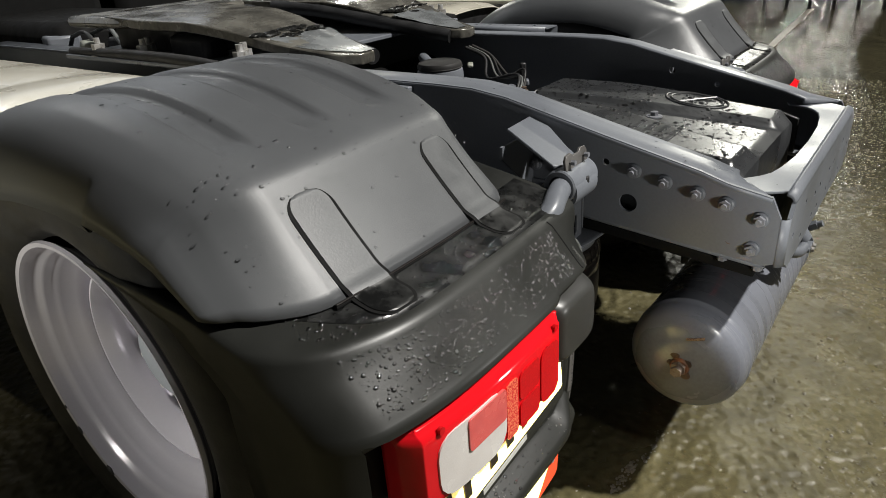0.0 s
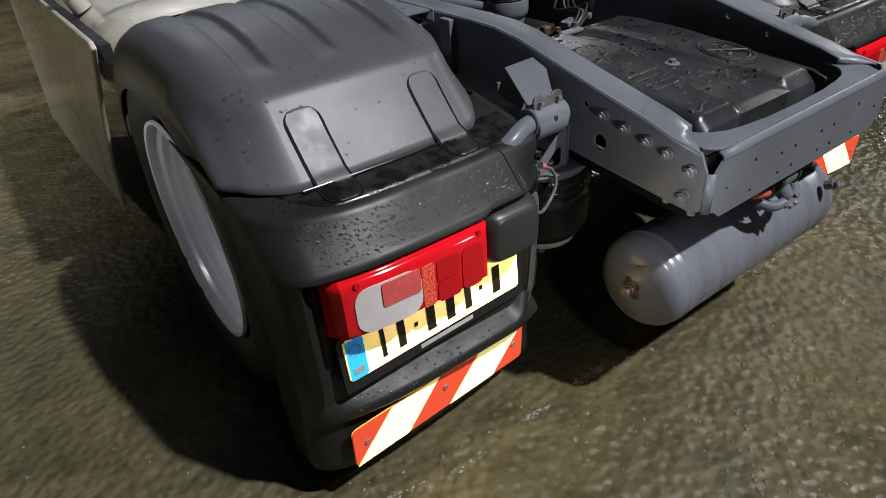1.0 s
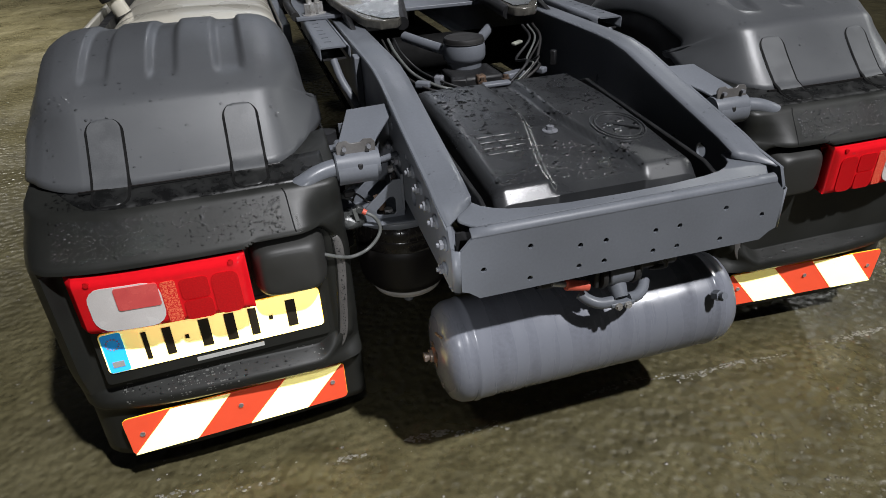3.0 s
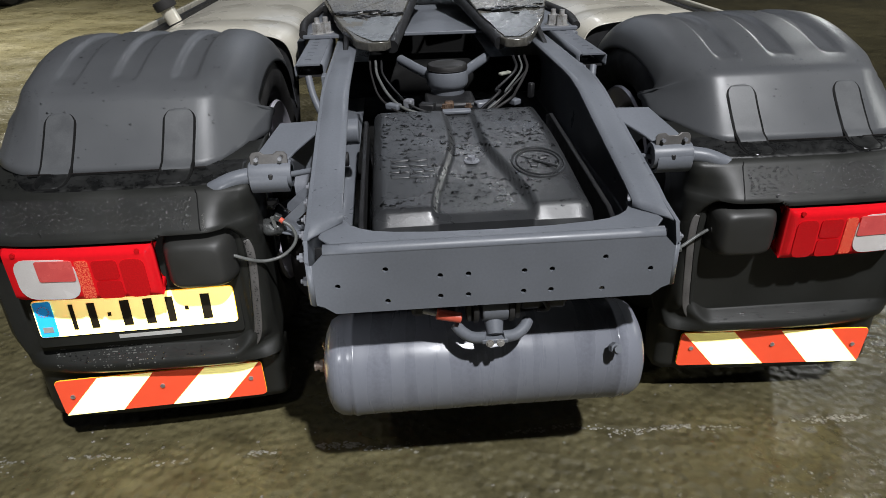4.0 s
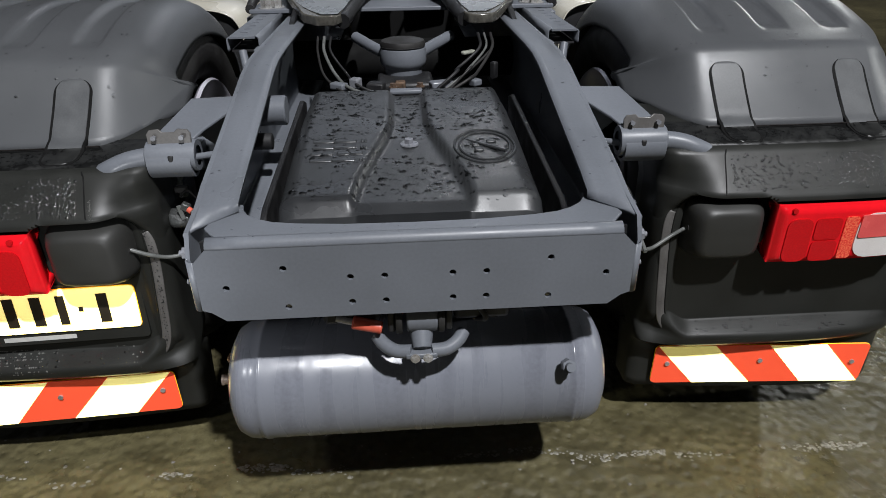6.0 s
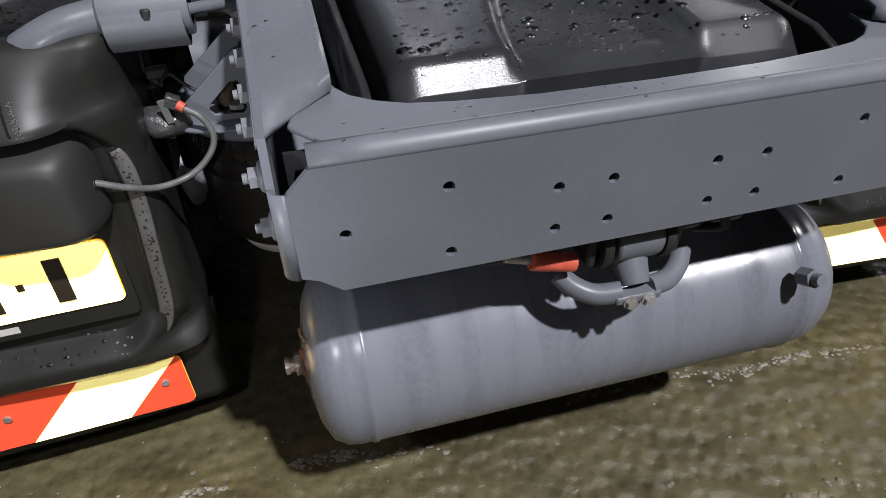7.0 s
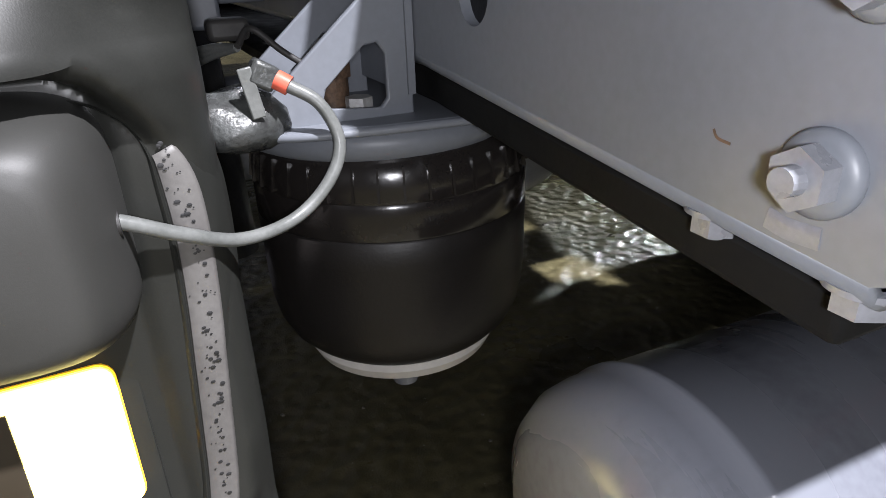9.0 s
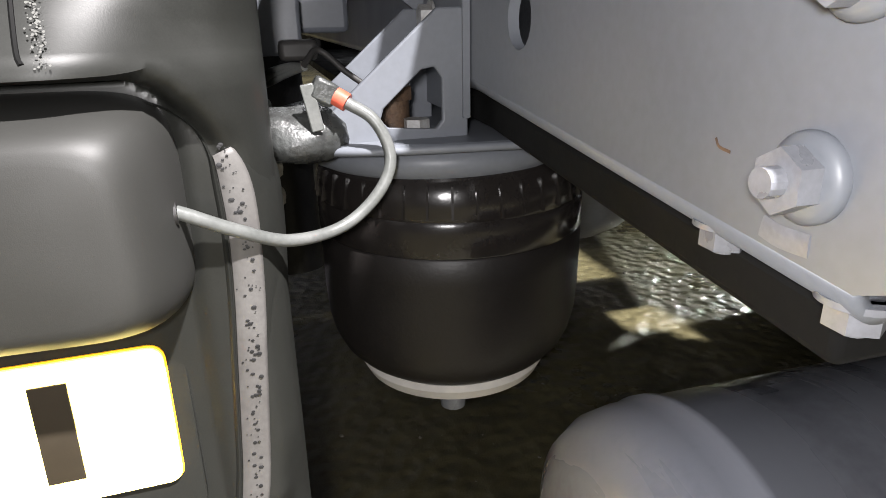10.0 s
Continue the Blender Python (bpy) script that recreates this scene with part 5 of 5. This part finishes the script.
for s in (-1, 1):
    worn = sheet(lambda u, v: (s * (0.228 + 0.055 * v - 0.03 * v * v + u * (0.038 + 0.155 * v - 0.020 * v * v) + 0.006 * noise.noise(Vector((u * 4, v * 4, s)))), 1.172 + v * 0.250 + 0.03 * u * v + 0.02 * v * noise.noise(Vector((u * 5, v * 5, 3 + s))),
                           ramp_z(1.172 + v * 0.25) + 0.0035), np.linspace(-0.6, 0.9, 14), np.linspace(0, 1, 10))
    part("worn_ramp", worn, WORN, fifth, "worn bare steel ramp")
    random.seed(70 + s)
    for k in range(16):
        x, y = s * random.uniform(0.17, 0.40), 1.455 + random.gauss(0, 0.022)
        lump = bmesh.new()
        bmesh.ops.create_icosphere(lump, subdivisions=2, radius=0.010 + 0.018 * random.random() ** 2, matrix=at(x, y + 0.10 * (abs(x) - 0.28), ramp_z(y) + 0.002) @ Matrix.Rotation(random.uniform(-0.5, 0.5), 4, "Z") @ Matrix.Diagonal((1.9, 0.7, 0.30, 1)))
        for v in lump.verts:
            v.co += Vector((1, 1, 0.3)) * 0.010 * noise.noise(v.co * 60)
        part("grease_smear", lump, TAR, fifth, "ragged black grease")
part("front_plate", box(bmesh.new(), (0, 2.28, 1.085), (0.92, 0.40, 0.04)), GREASE, fifth, bevel=0.02)
for s in (-1, 1):
    rib = plate(bmesh.new(), [(1.20, 0.962), (1.45, 1.03), (2.3, 1.07), (2.3, 0.985), (1.75, 0.985), (1.62, 1.005), (1.50, 0.98)], 0.02, at(s * 0.36 - 0.01, 0, 0) @ YZ)
    part("side_rib", rib, DARK, fifth, bevel=0.004)
    web2 = hose(bmesh.new(), [(s * 0.195, 1.19, 0.972), (s * 0.105, 1.70, 1.06), (s * 0.06, 1.92, 1.08)], 0.024)
    part("throat_edge", web2, DARK, fifth)
    part("pivot_block", box(bmesh.new(), (s * 0.40, 1.75, 1.01), (0.09, 0.20, 0.09)), DARK, fifth, bevel=0.02)
part("mounting_plate", box(bmesh.new(), (0, 1.90, 0.978), (1.06, 1.00, 0.014)), GREY, truck, "grey steel mounting plate under the fifth wheel", bevel=0.003)
for x, y in ((0.475, 1.44), (0.445, 1.46), (0.475, 1.95), (0.445, 1.97), (0.50, 2.2)):
    both("mounting_bolt", hexbolt(bmesh.new(), (x, y, 0.985), (0, 0, 1), 0.019, 0.036, stud=0.022), STEEL, truck, sharp=25)
both("cable_loom", hose(bmesh.new(), [(0.53, 1.42, 0.985), (0.54, 1.6, 1.0), (0.52, 1.9, 1.0), (0.50, 2.4, 0.99)], 0.016), RUBBER, truck)
both("catwalk_beam", box(bmesh.new(), (0.56, 2.2, 0.90), (0.03, 1.3, 0.08)), GREY, truck, bevel=0.004)

# ---- side fairings and cab ----
sec = spline([(x, 0, z) for x, z in ((0.575, 0.78), (0.585, 0.90), (0.63, 0.962), (0.75, 0.985), (0.95, 0.99), (1.10, 0.978), (1.185, 0.945), (1.225, 0.89), (1.232, 0.80))], 6)
ys = [1.575, 1.58, 1.60, 1.64, 1.70, 1.76, 1.82, 1.84, 1.86, 2.2, 2.6, 3.0, 3.5]


def tank_point(u, v):
    p = sec[u]
    dip = 0.04 * (1 - smooth(1.575, 1.66, v)) + 0.006 * smooth(0.025, 0.008, abs(v - 1.84))
    c = Vector((0.9, 0, 0.75))
    q = Vector((p.x, 0, p.z))
    q = c + (q - c) * (1 - dip * 2)
    return (q.x, v, q.z)


fairs = both("side_tank", sheet(tank_point, range(len(sec)), ys), CREAM, truck, label="cream painted side tank top", thick=0.004, sharp=60, offset=1)
both("tank_end", plate(bmesh.new(), [(p.x * 0.94 + 0.054, p.z * 0.94 + 0.045) for p in sec[::3]] + [(1.20, 0.45), (0.62, 0.45)], 0.01, at(0, 1.60, 0) @ XZ), DARK, fairs[0], fairs[1])
panel = plate(bmesh.new(), [(1.44, 0.975), (1.42, 0.955), (1.50, 0.88), (1.62, 0.72), (1.72, 0.50), (1.785, 0.31), (2.7, 0.20), (3.6, 0.15), (3.6, 0.975)], 0.016, at(1.262, 0, 0) @ YZ)
for v in panel.verts:
    v.co.x += 0.035 * smooth(0.95, 0.35, v.co.z)
panels = both("side_panel", panel, CREAM, truck, label="cream painted side skirt panel", bevel=0.005)
both("panel_rail", box(bmesh.new(), (1.235, 2.5, 0.93), (0.03, 2.1, 0.05)), DARK, panels[0], panels[1])
NECK = at(-1.185, 2.02, 0.975) @ Matrix.Rotation(radians(-22), 4, "Y") @ at(0, 0, -0.96)
cap_ = lathe(bmesh.new(), [(0.034, 0.945), (0.034, 1.010), (0.030, 1.014)], NECK, 28)
neck = part("filler_neck", cap_, CREAM, truck, "filler neck with a black cap")
part("filler_cap", lathe(bmesh.new(), [(0.030, 1.010), (0.048, 1.012), (0.050, 1.020), (0.050, 1.046), (0.045, 1.052), (0.001, 1.054)], NECK, 28), RUBBER, neck)
cab = box(bmesh.new(), (0, 5.0, 2.62), (2.44, 2.2, 2.5))
part("cab", cab, CABPAINT, truck, "pale blue-grey painted driver's cab", bevel=0.12)
# near-black blocks fill the dark space below the cab
part("gearbox", box(box(bmesh.new(), (0, 3.6, 0.80), (0.62, 1.3, 0.50)), (0, 5.0, 0.95), (1.0, 1.9, 0.80)), SEAM_SHADE, truck, "dark gearbox and engine under the cab", bevel=0.06)
both("front_wheel_arch", box(bmesh.new(), (0.93, 5.0, 0.95), (0.55, 1.7, 0.75)), SEAM_SHADE, truck, bevel=0.08)
for x, y, z, sx, sy, sz, m in ((-0.10, 2.72, 0.90, 0.16, 0.14, 0.16, DARK), (0.16, 2.86, 0.92, 0.22, 0.18, 0.14, DARK), (-0.25, 3.05, 0.94, 0.14, 0.20, 0.12, GREY), (0.08, 3.25, 0.98, 0.30, 0.10, 0.10, DARK), (-0.33, 2.62, 0.97, 0.06, 0.16, 0.05, IVORY)):
    part("valve_block", box(bmesh.new(), (x, y, z), (sx, sy, sz), Matrix.Rotation(x, 4, "Z")), m, truck, bevel=0.015)
for k in range(5):
    part("air_line", hose(bmesh.new(), [(-0.34 + 0.09 * k, 2.52, 0.97), (-0.30 + 0.10 * k, 2.70, 1.02 + 0.01 * (k % 2)), (-0.24 + 0.09 * k, 2.95, 0.99), (-0.2 + 0.08 * k, 3.3, 0.95)], 0.009), (RUBBER, CABLE)[k % 2], truck)

# ---- parked vehicles at the edge of the light ----
def far_wheel(parent, x, y, yaw=0.0):
    bm = lathe(bmesh.new(), [(0.28, -0.13), (0.42, -0.15), (0.49, -0.13), (0.51, -0.09), (0.51, 0.09), (0.49, 0.13), (0.42, 0.15), (0.28, 0.13)],
               at(x, y, 0.51) @ Matrix.Rotation(yaw, 4, "Z") @ Matrix.Rotation(radians(90), 4, "Y"), 40)
    w = part("wheel", bm, RUBBER, parent)
    part("rim", lathe(bmesh.new(), [(0.28, 0.12), (0.25, 0.05), (0.20, 0.03), (0.09, 0.04), (0.08, 0.09), (0.001, 0.09)], at(x, y, 0.51) @ Matrix.Rotation(yaw, 4, "Z") @ Matrix.Rotation(radians(90), 4, "Y"), 32), GREY, w)


def parked(x, y, yaw, label):
    ob = tagged(new("parked_trailer"), label, "trailer", "parked trailers")
    m = at(x, y) @ Matrix.Rotation(yaw, 4, "Z")
    for sx in (-1.0, 1.0):
        for sy in (-1.3, 0.0, 1.3):
            p = m @ Vector((sx, sy, 0))
            far_wheel(ob, p.x, p.y, yaw)
    body = box(bmesh.new(), (0, 2.0, 2.6), (2.5, 9.0, 2.7))
    body.transform(m)
    part("box_body", body, DARK, ob, bevel=0.03)
    chassis = box(box(bmesh.new(), (-0.45, 2.0, 1.05), (0.12, 8.8, 0.3)), (0.45, 2.0, 1.05), (0.12, 8.8, 0.3))
    chassis.transform(m)
    part("chassis", chassis, DARK, ob)
    return ob


parked(-8.0, 11.6, 0.0, "dark parked trailer with black wheels")
parked(10.8, 5.6, 0.0, "dark parked trailer with black wheels")
parked(9.6, -1.6, radians(180), "dark parked trailer with black wheels")

# low steel barrier in the gap between the trailers
barrier = tagged(new("barrier"), "dark steel barrier between the parked trailers", "barrier")
for y in np.linspace(0.05, 2.15, 8):
    part("post", rod(bmesh.new(), (9.3, y, 0), (9.3, y, 1.15), 0.025, seg=10), DARK, barrier)
for z in (0.80, 1.12):
    part("rail", rod(bmesh.new(), (9.3, 0.0, z), (9.3, 2.2, z), 0.03, seg=10), DARK, barrier)


# ---- rain drops and grit ----
def drops(name, spots, material, parent, label):
    """Many small flattened beads, each set on its surface with its normal."""
    verts, faces = [], []
    for p, n, r, h in spots:
        q = n.to_track_quat("Z", "Y")
        s = 1 + 0.5 * random.random()
        base = len(verts)
        for ring_r, ring_h in ((1.0, -0.15), (0.72, 0.62)):
            for k in range(7):
                a = 2 * math.pi * k / 7
                verts.append(p + q @ Vector((r * s * ring_r * math.cos(a), r * ring_r * math.sin(a), h * ring_h)))
        verts.append(p + n * h)
        for k in range(7):
            j = (k + 1) % 7
            faces += [(base + k, base + j, base + 7 + j, base + 7 + k), (base + 7 + k, base + 7 + j, base + 14)]
    me = bpy.data.meshes.new(name)
    me.from_pydata(verts, [], faces)
    me.materials.append(material)
    me.polygons.foreach_set("use_smooth", [True] * len(me.polygons))
    ob = new(name, me)
    ob.parent = parent
    return tagged(ob, label, kind="stuff")


def bead(big=1.0):
    r = (0.0010 + 0.0028 * random.random() ** 3) * big
    return r, r * 0.40


random.seed(5)
spots = []
for _ in range(2300):
    x, y = random.uniform(BX0 + 0.02, BX1 - 0.02), random.uniform(BY0 + 0.015, BY1 - 0.03)
    if noise.noise(Vector((x * 9, y * 9, 3))) + 0.35 * random.random() < 0.0:
        continue
    n = Vector((box_top(x - 0.003, y) - box_top(x + 0.003, y), box_top(x, y - 0.003) - box_top(x, y + 0.003), 0.006)).normalized()
    spots.append((Vector((x, y, box_top(x, y))), n, *bead(1.0 if random.random() < 0.6 else 2.0)))
drops("rain_water", spots, WATER, cover, "beads of rain water")

for side, holder_ in ((1, 0), (-1, 1)):
    random.seed(7 + side)
    spots = []
    for _ in range(1300):
        x = 0.705 + 0.485 * random.random() ** 1.1
        i = random.choice((7, 7, 8, 8, 8, 9, 9))
        if 0.4 * noise.noise(Vector((x * 11, i * 0.2, side))) + 0.5 * random.random() < 0.10:
            continue
        t = random.random()
        p = body_point((x, 0), i).lerp(body_point((x, 0), min(i + 1, 11)), t)
        spots.append((Vector((side * p.x, p.y - 0.0036, p.z + 0.0036)), Vector((0, -0.7, 0.7)), *bead(1.0)))
    ledge = [k for k, (_, z) in enumerate(BODY_LINE) if 0.327 < z < 0.353]
    for _ in range(260):
        x, k = random.uniform(0.69, 1.17), random.choice(ledge)
        if noise.noise(Vector((x * 14, k * 0.3, 2 + side))) + 0.4 * random.random() < 0.1:
            continue
        p = body_point((x, 0), k)
        spots.append((Vector((side * p.x, p.y - 0.003, p.z + 0.004)), Vector((0, -0.6, 0.8)), *bead(1.1)))
    for _ in range(500):
        x, y = random.uniform(0.62, 1.2), random.uniform(0.356, 0.425)
        spots.append((Vector((side * x, y + bow(x), ledge_z(y) + 0.001)), Vector((0, 0, 1)), *bead(0.9)))
    drops("rain_water", spots, WATER, bodies[holder_], "beads of rain water")
    spots = []
    for _ in range(420):
        x, i = random.uniform(0.66, 1.2), random.randrange(1, 46)
        if noise.noise(Vector((x * 8, i * 0.25, 4 + side))) + 0.45 * random.random() < 0.12:
            continue
        p, q = cap_point((x, 0), i), cap_point((x, 0), i + 1)
        w = (q - p).normalized()
        n = Vector((0, -w.z, w.y))
        spots.append((Vector((side * p.x, p.y, p.z)), Vector((0, n.y, n.z)), *bead(0.9)))
    drops("rain_water", spots, WATER, caps[holder_], "beads of rain water")

random.seed(11)
spots = [(Vector((random.uniform(-0.35, 0.35), random.uniform(0.012, 0.045), 0.8015)), Vector((0, 0, 1)), *bead(0.6)) for _ in range(140)]
spots += [(Vector((s * random.uniform(0.328, 0.392), y, np.interp(y, [a for a, _ in TOP], [b for _, b in TOP]) + 0.003)), Vector((0, 0, 1)), *bead(0.8)) for s in (-1, 1) for y in [random.uniform(0.12, 0.9) for _ in range(30)]]
drops("rain_water", spots, WATER, crossmember, "beads of rain water")

GRIT = surface("grit", (0.34, 0.32, 0.27), (0.08, 0.07, 0.06), 0.5, scale=400, spread=(0.45, 0.6))
random.seed(13)
spots = []
for _ in range(2600):
    x, y = random.gauss(-0.2, 1.6), random.gauss(0.2, 1.5)
    r = 0.0012 + 0.005 * random.random() ** 5
    spots.append((Vector((x, y, 0.0)), Vector((random.uniform(-0.4, 0.4), random.uniform(-0.4, 0.4), 1)).normalized(), r, r * 0.8))
grit = drops("grit", spots, GRIT, None, "scattered pale grit and small stones on the ground")
tagged(grit, category="grit", kind="stuff")

LINE = surface("worn_line_paint", (0.30, 0.29, 0.25), (0.13, 0.12, 0.09), 0.45, scale=60, fine=300, spread=(0.42, 0.58))
random.seed(19)
spots = []
for _ in range(2600):
    x, y = random.uniform(-1.6, 1.7), 0.255 + 0.012 * math.sin(2.1 * random.random()) + random.gauss(0, 0.014)
    if noise.noise(Vector((x * 6, y * 30, 4))) + 0.25 * random.random() < 0.32:
        continue
    spots.append((Vector((x, y - 0.02 * (x + 0.3), 0.001)), Vector((0, 0, 1)), 0.002 + 0.004 * random.random() ** 2, 0.0012))
tagged(drops("line_remains", spots, LINE, None, "remains of a worn white line on the ground"), category="line marking", kind="stuff")
far_line = sheet(lambda u, v: (u, 1.30 + 0.055 * (u - 5.3) + v + 0.012 * noise.noise(Vector((u * 3, v * 50, 1))), 0.004), np.linspace(4.6, 9.2, 40), (-0.04, 0.04))
tagged(part("yard_line", far_line, LINE), "worn white painted line on the yard", "line marking", kind="structure")

# wet grit, its pale tone puts part of the glints into the colour
GLINT_GRIT = surface("glint_grit", (0.185, 0.168, 0.118), (0.110, 0.099, 0.066), 0.17, scale=300, rough_var=0.05, bump=0.0)
random.seed(15)
spots = []
for _ in range(18000):
    x, y = random.uniform(-0.9, 4.2), random.gauss(-0.5, 0.9)
    if (y > 0.05 and x < 1.35) or noise.noise(Vector((x * 1.7, y * 1.7, 8))) + 0.25 * (x - 0.6) + random.uniform(-0.5, 0.5) < -0.05:
        continue
    r = 0.0018 + 0.0055 * random.random() ** 3
    spots.append((Vector((x, y, 0.0)), Vector((random.uniform(-0.3, 0.3), random.uniform(-0.3, 0.3), 1)).normalized(), r, r * 0.66))
for _ in range(34000):
    x, y = random.uniform(0.75, 4.6), random.uniform(-1.3, 3.2)
    if (y > 0.05 and x < 1.35) or noise.noise(Vector((x * 1.3, y * 1.3, 5))) + random.uniform(-0.45, 0.45) < -0.1:
        continue
    r = 0.0020 + 0.0050 * random.random() ** 2
    spots.append((Vector((x, y, 0.0)), Vector((random.uniform(-0.35, 0.35), random.uniform(-0.35, 0.35), 1)).normalized(), r, r * 0.6))
tagged(drops("glint_grit", spots, GLINT_GRIT, None, "wet grit on the yard ground, toned pale for its glints"), category="grit", kind="stuff")

random.seed(17)
spots = []
for _ in range(170):
    v = 0.30 + 0.68 * random.random() ** 0.7
    p = rim_point(random.gauss(0.002, 0.0035), min(0.97, v), 0.3324) + Vector((0, 0, random.uniform(-0.004, 0.004)))
    r = 0.0005 + 0.0013 * random.random() ** 3
    spots.append((Vector((-p.x, p.y, p.z)), Vector((0, -1, 0)), r, r * 0.12))
drops("dirt_specks", spots, DARK, bodies[1], "dark dirt specks")
